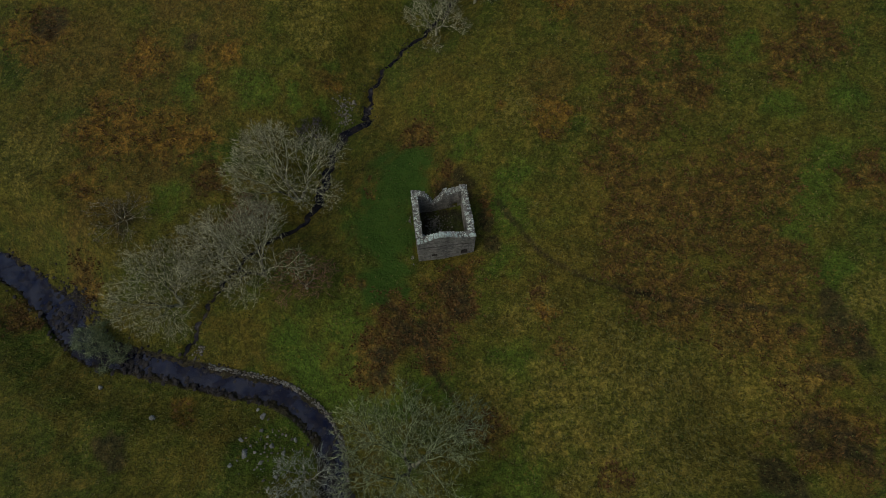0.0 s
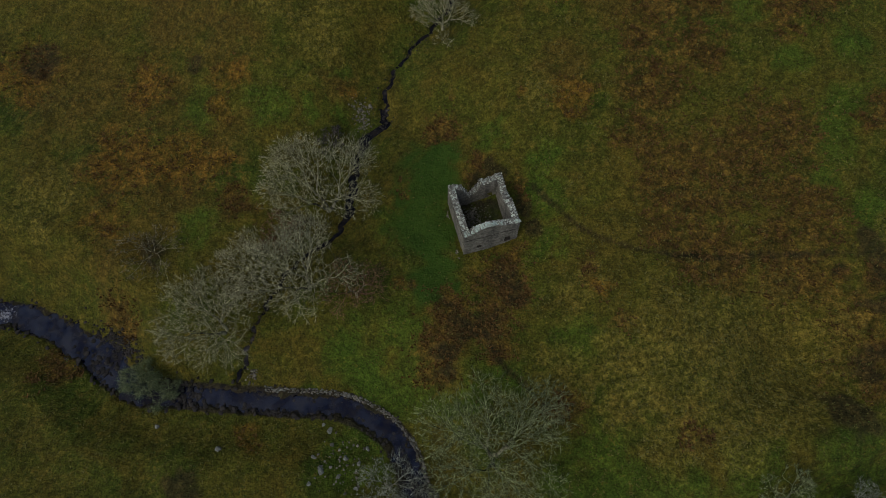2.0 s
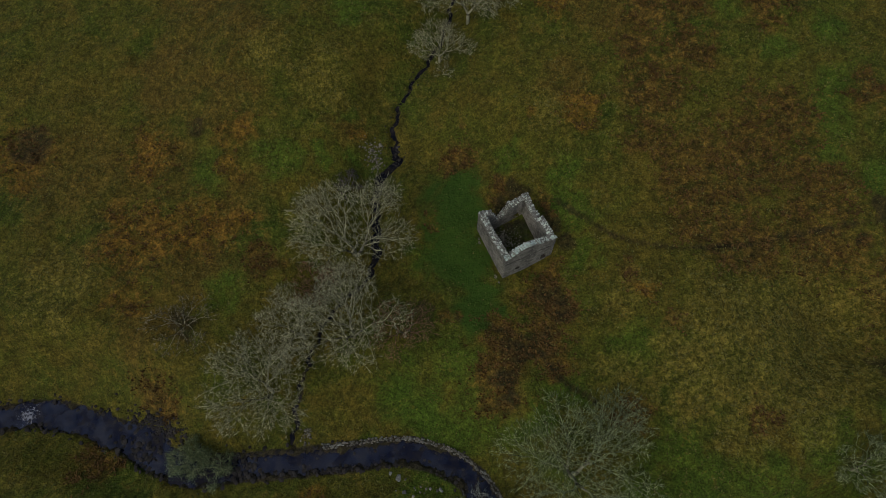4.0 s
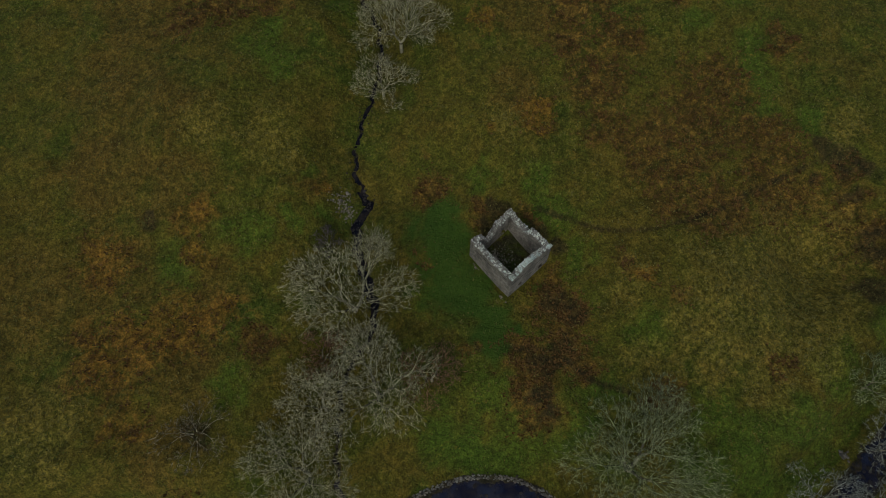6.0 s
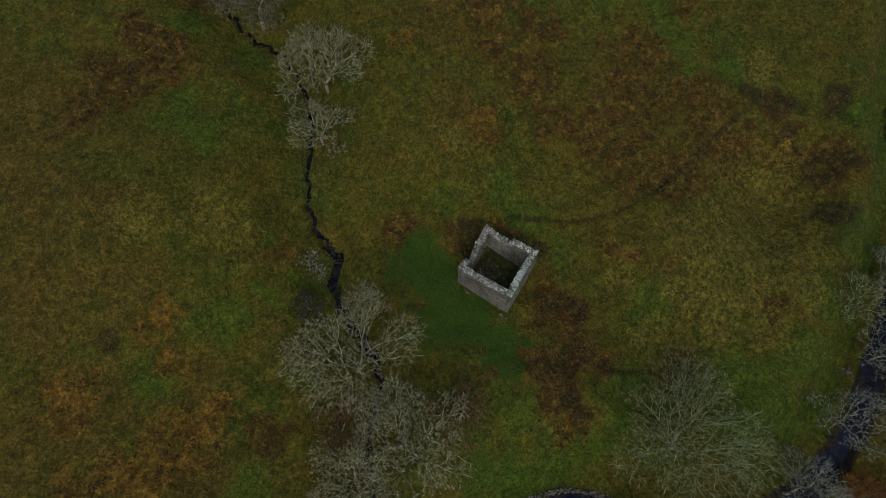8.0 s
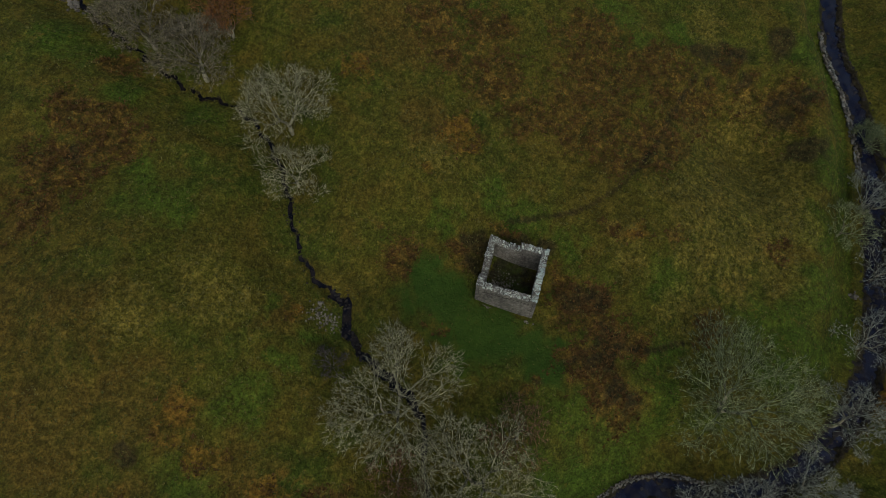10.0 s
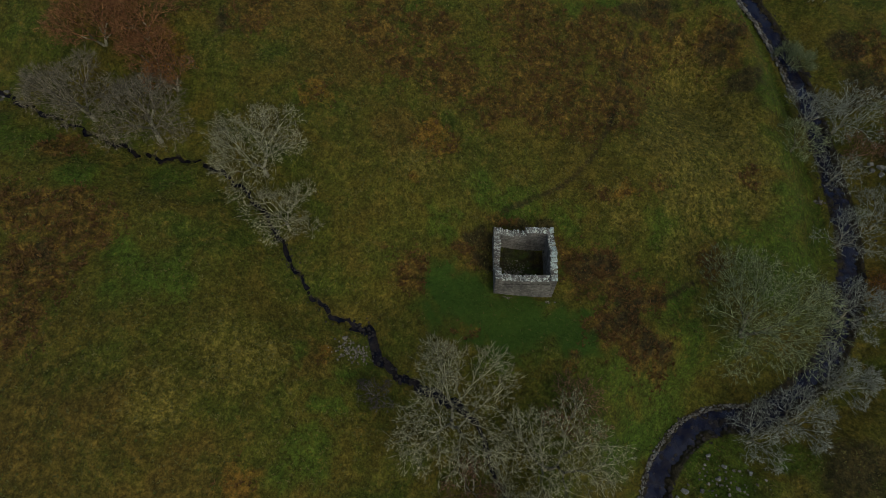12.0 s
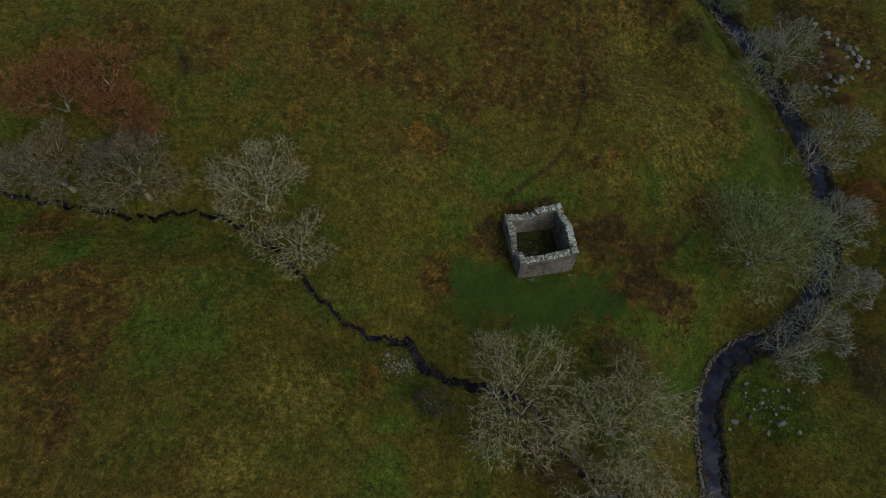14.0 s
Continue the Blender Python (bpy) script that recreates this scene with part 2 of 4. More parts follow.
def boxes(rows):
    """Verts and faces of many boxes: rows of x0, x1, y0, y1, z0, z1."""
    r = np.asarray(rows, float)
    v = np.stack([np.stack([r[:, i], r[:, 2 + j], r[:, 4 + l]], -1) for l in (0, 1) for j in (0, 1) for i in (0, 1)], 1)
    f = BOX_FACES[None] + 8 * np.arange(len(r))[:, None, None]
    return v.reshape(-1, 3), f.reshape(-1, 4)


def rock_mesh(name, seed, mat, detail=1, flat=0.65, blocky=0.5):
    rng = random.Random(seed)
    bm = bmesh.new()
    bmesh.ops.create_icosphere(bm, subdivisions=detail, radius=1.0)
    off = Vector((rng.uniform(0, 50), rng.uniform(0, 50), rng.uniform(0, 50)))
    for v in bm.verts:
        c = v.co.copy()
        cube = c / max(abs(c.x), abs(c.y), abs(c.z)) * 0.8
        c = c.lerp(cube, blocky)
        c *= 1 + 0.35 * noise.noise(v.co * 0.9 + off) + 0.16 * noise.noise(v.co * 2.3 + off)
        v.co = Vector((c.x, c.y * 0.8, c.z * flat))
    if detail > 1:
        for _ in range(3):
            way = Vector((rng.gauss(0, 1), rng.gauss(0, 1), rng.gauss(0.4, 0.6))).normalized()
            far = 0.62 * max(v.co.dot(way) for v in bm.verts)
            for v in bm.verts:
                over = v.co.dot(way) - far
                if over > 0:
                    v.co -= way * over
    me = bpy.data.meshes.new(name)
    bm.to_mesh(me)
    bm.free()
    me.materials.append(mat)
    return me


def tubes(p0, p1, r0, r1, sides):
    """Tapered tubes from p0 to p1."""
    d = p1 - p0
    d = d / np.maximum(np.linalg.norm(d, axis=1, keepdims=True), 1e-6)
    ref = np.where(np.abs(d[:, 2:3]) > 0.9, np.array([[1.0, 0, 0]]), np.array([[0, 0, 1.0]]))
    a = np.cross(d, ref)
    a /= np.linalg.norm(a, axis=1, keepdims=True)
    b = np.cross(d, a)
    ang = np.arange(sides) * 2 * np.pi / sides
    ring = np.cos(ang)[None, :, None] * a[:, None] + np.sin(ang)[None, :, None] * b[:, None]
    v = np.concatenate([p0[:, None] + ring * r0[:, None, None], p1[:, None] + ring * r1[:, None, None]], 1)
    j = np.arange(sides)
    f = np.stack([j, (j + 1) % sides, (j + 1) % sides + sides, j + sides], -1)
    f = f[None] + 2 * sides * np.arange(len(p0))[:, None, None]
    return v.reshape(-1, 3), f.reshape(-1, 4)


def joined(pieces):
    out_v, out_f, n = [], [], 0
    for v, f in pieces:
        out_v.append(v)
        out_f.append(f + n)
        n += len(v)
    return np.vstack(out_v), np.vstack(out_f)


# ---------------------------------------------------------------- the lie of the land
# plan of the river and the stream: x, y and the water's height
RIVER = [(-130, 18, -12.2), (-100, 8, -11.8), (-84, 3.6, -11.4), (-77.9, 2.8, -11.3), (-73.7, 1.8, -11.3), (-69.5, -0.5, -11.2), (-65.3, -3.4, -11.1), (-61.4, -6.9, -11.0),
         (-58.3, -10.4, -10.95), (-53.8, -14.0, -10.8), (-48.3, -15.4, -10.7), (-43.7, -16.6, -10.6), (-36.8, -18.4, -10.4), (-29.4, -20.1, -10.2),
         (-24, -21.7, -10.1), (-18.4, -25.9, -9.9), (-16.2, -30.5, -9.7), (-15, -36, -9.5), (-8.5, -44.5, -8.9), (-2, -48.6, -8.2), (5, -51.2, -7.5),
         (14, -52.3, -6.5), (24, -51.4, -5.3), (42.5, -48.6, -3.4), (57, -44, -1.8), (71, -38, -0.3), (100, -34, 2.2), (140, -30, 5)]
STREAM = [(-40.3, -17.5), (-38.5, -12.6), (-35.9, -7.4), (-29.5, 0.6), (-24, 3.2), (-20.3, 6.5), (-17.3, 15.4), (-15.3, 18.7), (-12, 20.8), (-11.2, 25),
          (-8.1, 29.6), (-3.5, 33.3), (0.5, 36.4), (4.2, 40.8), (6.2, 45), (6.6, 49), (6.1, 55), (10.2, 72.5), (12.7, 79.3), (20, 110)]


def spline(points, step=0.75):
    """A Catmull-Rom curve through the points, as rows."""
    p = np.array(points, float)
    p = np.vstack([2 * p[0] - p[1], p, 2 * p[-1] - p[-2]])
    rows = []
    for a, b, c, d in zip(p[:-3], p[1:-2], p[2:-1], p[3:]):
        n = max(2, int(np.hypot(*(c - b)[:2]) / step))
        t = np.linspace(0, 1, n, endpoint=False)[:, None]
        rows.append(0.5 * (2 * b + (c - a) * t + (2 * a - 5 * b + 4 * c - d) * t**2 + (3 * b - a - 3 * c + d) * t**3))
    return np.vstack(rows + [p[-2:-1]])


FOUND = {}


def near(x, y, line):
    """Distance to a polyline, the row of it that lies about there, and whether the place is on its right hand, for arrays of places."""
    shape, x, y = np.shape(x), np.ravel(x), np.ravel(y)
    key = (id(line), shape, x.tobytes(), y.tobytes()) if len(x) > 5000 else None
    if key in FOUND:
        return FOUND[key]
    way = np.gradient(line[:, :2], axis=0)
    dist, row, right = np.empty(len(x)), np.empty((len(x), line.shape[1])), np.empty(len(x), bool)
    for k in range(0, len(x), 8000):
        part = slice(k, k + 8000)
        dx, dy = x[part, None] - line[:, 0], y[part, None] - line[:, 1]
        d = np.sqrt(dx**2 + dy**2)
        at, m = d.argmin(1), np.arange(d.shape[0])
        dist[part] = d[m, at]
        right[part] = way[at, 0] * dy[m, at] - way[at, 1] * dx[m, at] < 0
        if line.shape[1] < 3:
            row[part] = line[at]
            continue
        w = np.exp(-(d - d[m, at][:, None]) / 4)
        row[part] = w @ line / w.sum(1)[:, None]
    out = dist.reshape(shape), row.reshape(*shape, -1), right.reshape(shape)
    if key:
        FOUND[key] = out
    return out


def smooth(a, b, v):
    t = np.clip((v - a) / (b - a), 0, 1)
    return t * t * (3 - 2 * t)


RIVER_LINE, STREAM_LINE = spline(RIVER), spline(STREAM, 0.4)
STREAM_LINE[:, 0] += 0.35 * np.sin(STREAM_LINE[:, 1] * 1.9) + 0.2 * np.sin(STREAM_LINE[:, 1] * 4.3)
KNOLLS = [(16, -19, 11), (0, 0, 8), (38, -27, 9), (8, 17, 10), (-27, 42, 14), (-6, -14, 9), (33, -10, 12), (-3, 16, 7)]


def hill_terms(x, y):
    u, v = np.tanh(x / 70), np.tanh(y / 70)
    dr, ds = near(x, y, RIVER_LINE)[0], near(x, y, STREAM_LINE)[0]
    out = [u**i * v**j for i in range(4) for j in range(4 - i)]
    out += [np.exp(-(ds / 6) ** 2), np.exp(-(dr / 25) ** 2)]
    return np.stack(out + [np.exp(-((x - a) ** 2 + (y - b) ** 2) / r**2) for a, b, r in KNOLLS], -1)


HILL = np.array([0.28, 18.83, 4.98, 1.5, 12.98, -3.17, -0.23, 1.0, -1.0, 1.82, -4.0, 5.47, 3.97, -2.1, -5.26, 1.26, 3.82, -0.11, 0.88, -1.81])
TRACKS = [spline([(8, 3.6), (11.4, -1.7), (14.8, -6.4), (20.6, -10.3), (29.4, -13.2), (36.7, -14.2), (47.6, -16.4)]),
          spline([(-12, -8.2), (-5.4, -12.9), (-3.4, -15), (-1.6, -20.9), (1.5, -25)])]


def broad_ground(x, y):
    """Height of the land without the stream's cut and the small bumps."""
    x, y = np.asarray(x, float), np.asarray(y, float)
    base = hill_terms(x, y) @ HILL
    d, row, far = near(x, y, RIVER_LINE)
    level = row[..., 2]
    there = level + 0.6 + 2.6 * smooth(2, 11, d) + 0.04 * np.maximum(d - 11, 0)
    here = level + 0.6 + (base - level - 0.6) * smooth(2.2, 13, d)
    return np.where(far, there, here) - 1.2 * (1 - smooth(0.55, 1.8, d - 0.55 * smooth(-48, -56, x) - 1.7 * np.exp(-((x + 57.2) ** 2 + (y + 6.4) ** 2) / 14) + 0.6 * wave_noise(x, y, 3.6, 61) + 0.42 * wave_noise(x, y, 1.5, 62)))


def wave_noise(x, y, scale, seed):
    """Smooth uneven bumps, from -1 to 1, as a sum of turned waves."""
    rng = np.random.RandomState(seed)
    out = 0
    for k in range(9):
        a, f, p = rng.uniform(0, np.pi), rng.uniform(0.6, 1.7) / scale, rng.uniform(0, 6.28, 2)
        u, v = x * np.cos(a) + y * np.sin(a), y * np.cos(a) - x * np.sin(a)
        out = out + np.sin(u * f * 6.28 + p[0] + 1.3 * np.sin(v * f * 4.1 + p[1]))
    return out / 5.0


STREAM_Z = broad_ground(STREAM_LINE[:, 0], STREAM_LINE[:, 1])
STREAM_Z = np.minimum.accumulate(np.convolve(np.pad(STREAM_Z, 4, "edge"), np.ones(9) / 9, "valid")[::-1])[::-1]


def ground(x, y):
    x, y = np.asarray(x, float), np.asarray(y, float)
    z = broad_ground(x, y)
    dr, ds = near(x, y, RIVER_LINE)[0], near(x, y, STREAM_LINE)[0]
    calm = smooth(2.0, 7.0, dr) * smooth(4.0, 7.5, np.maximum(np.abs(x), np.abs(y)))
    z = z + calm * (0.30 * wave_noise(x, y, 14, 3) + 0.13 * wave_noise(x, y, 4.5, 5) + 0.06 * wave_noise(x, y, 1.7, 8))
    z = z + (1 - smooth(2.5, 6, dr)) * smooth(1.5, 2.6, dr) * 0.25 * wave_noise(x, y, 2.5, 11)
    wide = 0.4 + 0.4 * smooth(25, 22, y) * smooth(2, 10, y) + 0.18 * wave_noise(x, y, 5, 21) + 0.5 * np.exp(-((x + 11.8) ** 2 + (y - 22.5) ** 2) / 4)
    z = z - 0.7 * (1 - smooth(0.45 * wide, 1.2 * wide, ds + 0.2 * wave_noise(x, y, 1.4, 63))) * smooth(0, 4, dr)
    z = z + 0.5 * np.exp(-((x + 5.5) ** 2 / 9 + y**2 / 25))
    edge = dr + 0.5 * wave_noise(x, y, 6, 71)
    east = smooth(4, 14, x) * (y > -52 + 0.18 * x)
    z = z - 0.8 * east * (1 - smooth(7.3, 8.3, edge)) * smooth(2.4, 5, dr)
    for line in TRACKS:
        z = z - 0.10 * (1 - smooth(0.1, 0.5, near(x, y, line)[0]))
    return z


def on_ground(x, y):
    return float(ground(np.array([x]), np.array([y]))[0])


# covers: x, y, radius
LAWN_AT = [(-9.5, 1.1, 4.3), (-7.8, -5, 2.9), (-10.9, 6.6, 2.2), (-7, 11.1, 2.8), (-6.9, 5.7, 4), (-8.2, -2.4, 3), (-5.4, -9, 1.4),
           (-5.5, -1, 2.5), (-4.8, 6, 2.2), (-9.5, -9, 2.2), (1.5, -6.2, 1.5), (0.3, 0, 3.2), (-9.5, 3.5, 3.2), (-8.5, -7.5, 2.4), (-6, 9, 3.2), (-3.4, 12, 2.2)]
FERN_HILL_AT = [(28.9, 13.9, 5.4), (24.5, 7.7, 3.9), (35.6, 18.1, 4.6), (32.5, -1.6, 6.4), (26.9, 1.5, 4.6), (41.4, -5.7, 3), (39, 1.8, 5.3), (29.5, -12.5, 5.3), (23.5, -7.4, 2.8),
                (39.4, -17.2, 4.2), (43.7, -20.3, 3.4), (45.2, -26, 3.9), (49.4, -20.5, 2.2), (14.3, -19.9, 1.5), (54.8, 22.7, 4.6), (49.9, 19.9, 3.9), (57, 2.1, 3.3), (38.9, 25.7, 3.9),
                (31.6, 53.1, 4.3), (29.6, 43.5, 3.5), (32.5, 26.1, 4.2), (28, 21.4, 3.7), (27.6, -5.8, 4.9), (38.5, -12, 3.2), (42.9, 2.5, 5.6), (37.1, -2.9, 4), (44.1, -10.1, 4.7), (45.9, -31.2, 5), (40, -67, 6), (50, -61, 5), (29, -68, 4)]
FERN_LOW_AT = [(-3.4, 16.1, 2.9), (1.1, -9.9, 4), (3.6, -6.6, 1.8), (-7, -13.6, 3.8), (-8.5, -17.5, 3.3), (-2.3, -17, 3.9), (-12.7, -7.6, 1.3), (4.5, -28.6, 2.3), (-6.2, 62.2, 3.9),
               (-7.1, 57, 4.3), (-13.6, 57.5, 3.4), (-14, 61.9, 3.1), (-19.7, 58.4, 3.4), (12.3, -11.9, 2), (-1.1, -13.6, 2.6), (-10.3, -19.1, 3.1), (20.4, -34.4, 2.4), (4.1, 63.5, 1.9),
               (-36.5, 10.5, 2.8), (-66, -8, 3), (-56, -3, 3.6), (-10.8, 7.4, 1.0), (0.5, 8.6, 2.0), (6.5, 3.5, 1.5)]
RUST_AT = [(-53.2, 20.2, 5.9), (-45.5, 18.7, 4.7), (-40.3, 17.5, 3.5), (-51.7, 16.9, 1.7), (-56.4, 11.4, 3), (-48.7, 31.8, 4), (-34.6, 30.6, 2.9), (-37.6, -23.2, 1.7), (15.9, 12.7, 1.6),
           (9, 17.1, 1.1), (-68.9, 39.2, 5.6), (16.5, 14.9, 3), (23.6, 65.6, 3.6), (27.2, 61.9, 4.3), (22.7, 58.1, 4.1), (20.3, 53.9, 3.1), (-16.7, 25.2, 1.2), (-38.1, 26.1, 2.5),
           (19, 32.4, 2.4), (4, -57, 4.7), (13, -15, 1.6)]
LUSH_AT = [(-40.4, 26.8, 3.7), (-29.7, 24.5, 3.5), (-42.7, 8.2, 3.5), (49.5, -0.2, 4.6), (46.2, -6.2, 3.1), (54, 4.2, 4.3), (50.8, -11.2, 3.1), (48.1, 12.5, 2.7), (57, 13, 2.8), (44.6, 21.4, 2.4),
           (2.2, 50.2, 3.1), (0, 58.8, 3.1), (3.7, 66.5, 3), (-9.4, 50.9, 2.7), (-11.9, 43.4, 2.9), (-18.8, 23, 1.4), (-23.3, 22.9, 1.6), (-23.5, -29.4, 5.8), (-20.7, -38.7, 3),
           (30.3, 27.9, 1.7), (26, -39.6, 3.6), (55.8, -31.6, 3.3), (-12.3, 47.3, 3.7), (3.1, 71.4, 4.5), (-17.8, 28.6, 1.9), (-2.3, -21.5, 2.4), (38, -40.5, 4), (8, -43, 3.5)] + [(-12, -21, 4.5), (-16, -22, 4), (-20, -18.5, 4.5), (-10, -25, 3.5), (-14.5, -13.5, 4), (-23, -13, 3), (-6, -24, 2.5), (8, -20, 3), (8, -34, 3.5), (3, -39, 4), (16, -41, 4), (10, -38.5, 4), (20, -43.5, 3), (0, -24, 3), (10, 1.5, 3.5), (8.5, -6, 3), (11, 7, 2.5), (-13.5, 3, 2.5), (4, 11.5, 2.5)]
STRAW_AT = [(-66.9, 15.5, 5.1), (-63.8, 18.8, 3.9), (10, -14.4, 2.2), (13.1, -12.4, 2.2), (25.6, -25.3, 7.8), (18.4, -24.5, 5.3), (34.2, -23.6, 5.9),
            (36.2, -30.8, 4.2), (12.2, -24.1, 3.4), (54.4, -14.6, 3.1), (21.5, -32, 4), (17.2, -35.3, 3.7), (14.7, -25.7, 3.5), (-20, 34.5, 4.5),
            (-26.9, 40.6, 3.4), (24, -36, 4), (28, -34, 4), (12, -30, 3), (39.9, -27.4, 5.5), (31.9, -30.6, 4.7), (20.4, -17.2, 3.2), (15.7, -28, 3.7), (6.1, -25.1, 4.5), (12, 16, 3.5)]
SEDGE_AT = [(-25, 64, 9), (-34, 54, 8), (-42, 44, 8), (-36, 36, 6), (-48, 30, 7), (-55, 20, 6), (-30, 46, 5), (-62, 34, 9), (-46, 14, 6), (-38, 22, 5), (-18, 27, 3), (26, 30, 6), (-55, 6, 5), (36, 40, 9), (16, 20, 4)]
# heath, and spots that darken the ground north and east of the house
HEATH_AND_DARK_AT = [(46.5, -23, 1.6), (46, -29, 1.8), (43.5, -30.5, 1.6), (47.5, -33, 2), (40, -35, 1.8), (44.8, -18, 1.3), (50.5, -18.5, 2.3), (49.7, -15.6, 1.8), (50.8, -21.8, 2.1), (-66.6, 40.7, 3.5), (-45.7, -29.1, 2.4), (38.5, -35.7, 2.9), (-3.4, -15.3, 1.3), (48.6, -15.5, 1.5), (-40.6, 33.3, 1.2),
            (-11.6, 59.4, 1.6), (26.2, 47.1, 1.5), (-49.5, 4.8, 2.4), (1.2, -10.4, 2.9), (-2.2, -15.5, 2.2), (-8.4, -18.6, 2.0), (-6, -15.5, 1.8), (55, -27, 2.6), (0.5, 6.4, 1.5), (3.4, 6.4, 1.5), (6.4, -2.5, 1.6), (44, -58, 3.5), (52, -56, 3), (39, -56, 2), (31, -60.5, 2.4), (36, -62, 1.8), (28, -58.5, 1.8), (-22, -46, 5.0), (6.0, 1.5, 1.3)]


def amount(x, y, spots):
    """How far a cover holds at each place, 0 to 1."""
    out = np.zeros_like(x)
    wx = x + 1.3 * wave_noise(x, y, 11, 41) + 0.9 * wave_noise(x, y, 4, 42)
    wy = y + 1.3 * wave_noise(x, y, 11, 43) + 0.9 * wave_noise(x, y, 4, 44)
    for a, b, r in spots:
        out = np.maximum(out, 1 - smooth(0.45 * r, 1.55 * r, np.hypot(wx - a, wy - b)))
    return out


def dark_ground_amount(x, y):
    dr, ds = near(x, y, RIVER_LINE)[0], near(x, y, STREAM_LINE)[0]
    ground_tone = np.maximum(1 - smooth(1.6, 2.6, dr), 0.85 * (1 - smooth(0.1, 0.5, ds)))
    # the floor inside the house gets the same dark tone, unevenly
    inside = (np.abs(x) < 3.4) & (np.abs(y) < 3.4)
    return np.where(inside, 0.62 + 0.2 * wave_noise(x, y, 2.0, 78), ground_tone)


def trodden(x, y):
    """The narrow paths worn through the grass."""
    return np.maximum.reduce([most * (1 - smooth(0.15, 0.85, near(x, y, line)[0] + 0.15 * wave_noise(x, y, 2.0, 77))) for line, most in zip(TRACKS, (0.84, 0.95))])


def terrace(x, y):
    """The green strip between the foot of the hill and the upper river."""
    edge = near(x, y, RIVER_LINE)[0] + 0.5 * wave_noise(x, y, 6, 71)
    return 0.7 * smooth(4, 14, x) * (y > -52 + 0.18 * x) * (1 - smooth(6.8, 8.2, edge))


def axis(lo, hi, step):
    out = [5.0 * 1.45**k for k in range(1, 19)]
    return np.concatenate([lo - np.array(out[::-1]), np.arange(lo, hi + 1e-6, step), hi + np.array(out)])


def build_ground():
    xs, ys = axis(-90, 84, 0.42), axis(-82, 98, 0.42)
    gx, gy = np.meshgrid(xs, ys, indexing="ij")
    gz = ground(gx, gy)
    nx, ny = gx.shape
    i = (np.arange(nx - 1)[:, None] * ny + np.arange(ny - 1)).ravel()
    me = make_mesh("ground", np.stack([gx, gy, gz], -1).reshape(-1, 3), np.stack([i, i + ny, i + ny + 1, i + 1], -1), M_GROUND, flat=False)
    x, y = gx.ravel(), gy.ravel()
    for name, four in (("cover", (np.maximum(0.88 * amount(x, y, FERN_HILL_AT), amount(x, y, FERN_LOW_AT)), amount(x, y, LAWN_AT), 0.75 * amount(x, y, RUST_AT), amount(x, y, SEDGE_AT))),
                       ("ground_tone", (amount(x, y, STRAW_AT), np.maximum(amount(x, y, HEATH_AND_DARK_AT), trodden(x, y)), dark_ground_amount(x, y), np.maximum(terrace(x, y), 0.82 * amount(x, y, LUSH_AT))))):
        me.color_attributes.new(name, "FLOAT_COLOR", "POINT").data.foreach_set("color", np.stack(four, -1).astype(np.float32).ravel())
    tagged(new("ground", me), "rough moorland of green and brown grass with bracken patches", "ground", kind="structure")


def strip(line, z, half, mat, name, label):
    """Water along a line, as a sheet."""
    way = np.gradient(line[:, :2], axis=0)
    way /= np.linalg.norm(way, axis=1, keepdims=True)
    side = np.stack([way[:, 1], -way[:, 0]], -1)
    cols = np.linspace(-1, 1, 7)
    v = np.concatenate([line[:, None, :2] + side[:, None] * (cols[None, :, None] * half[:, None, None]), np.repeat(z[:, None, None], 7, 1)], -1)
    i = (np.arange(len(line) - 1)[:, None] * 7 + np.arange(6)).ravel()
    me = make_mesh(name, v.reshape(-1, 3), np.stack([i, i + 1, i + 8, i + 7], -1), mat, flat=False)
    tagged(new(name, me), label, "water", kind="structure")


build_ground()
strip(RIVER_LINE, RIVER_LINE[:, 2] + 0.12, 3.4 + 1.8 * np.exp(-((RIVER_LINE[:, 0] + 59) / 5) ** 2), M_WATER, "water_river", "dark peaty river water between grassy banks")
strip(STREAM_LINE, STREAM_Z - 0.36, 0.3 + 0.4 * smooth(25, 22, STREAM_LINE[:, 1]) * smooth(2, 10, STREAM_LINE[:, 1]) + 0.2 * wave_noise(STREAM_LINE[:, 0], STREAM_LINE[:, 1], 1.6, 64) + 0.5 * np.exp(-((STREAM_LINE[:, 0] + 11.8) ** 2 + (STREAM_LINE[:, 1] - 22.5) ** 2) / 4), M_BROOK, "water_stream", "narrow dark stream in a cut through the grass")

# ---------------------------------------------------------------- the ruined stone house
HOUSE = thing("ruined_stone_house", "roofless square ruin of grey pinkish stone on the grass", "ruin", (-0.03, 0.14, 0))
HOUSE.rotation_euler = (0, 0, radians(6.2))
HX, HY, THICK, FOOT = 4.07, 4.2, 0.86, -1.6


def jag(u, seed):
    return 0.16 * math.sin(u * 5.1 + seed) + 0.11 * math.sin(u * 11.7 + 2.3 * seed)


def top_south(u):
    if u < -3.0:
        return 4.7 + 0.25 * (u + 4) + 0.3 * jag(u, 1)
    return 4.95 + 1.15 * max(0, 1 - abs(u + 0.4) / 3.4) + 0.1 * max(0, u - 2) + 0.3 * jag(u, 1)


def top_west(u):
    return 4.68 + 0.45 * smooth(1.0, 3.4, u) + 0.6 * jag(u, 2)


def top_east(u):
    return (4.35 if u > -0.4 else 5.2) + 0.75 * smooth(2.0, 3.4, u) + 0.7 * jag(u, 3)


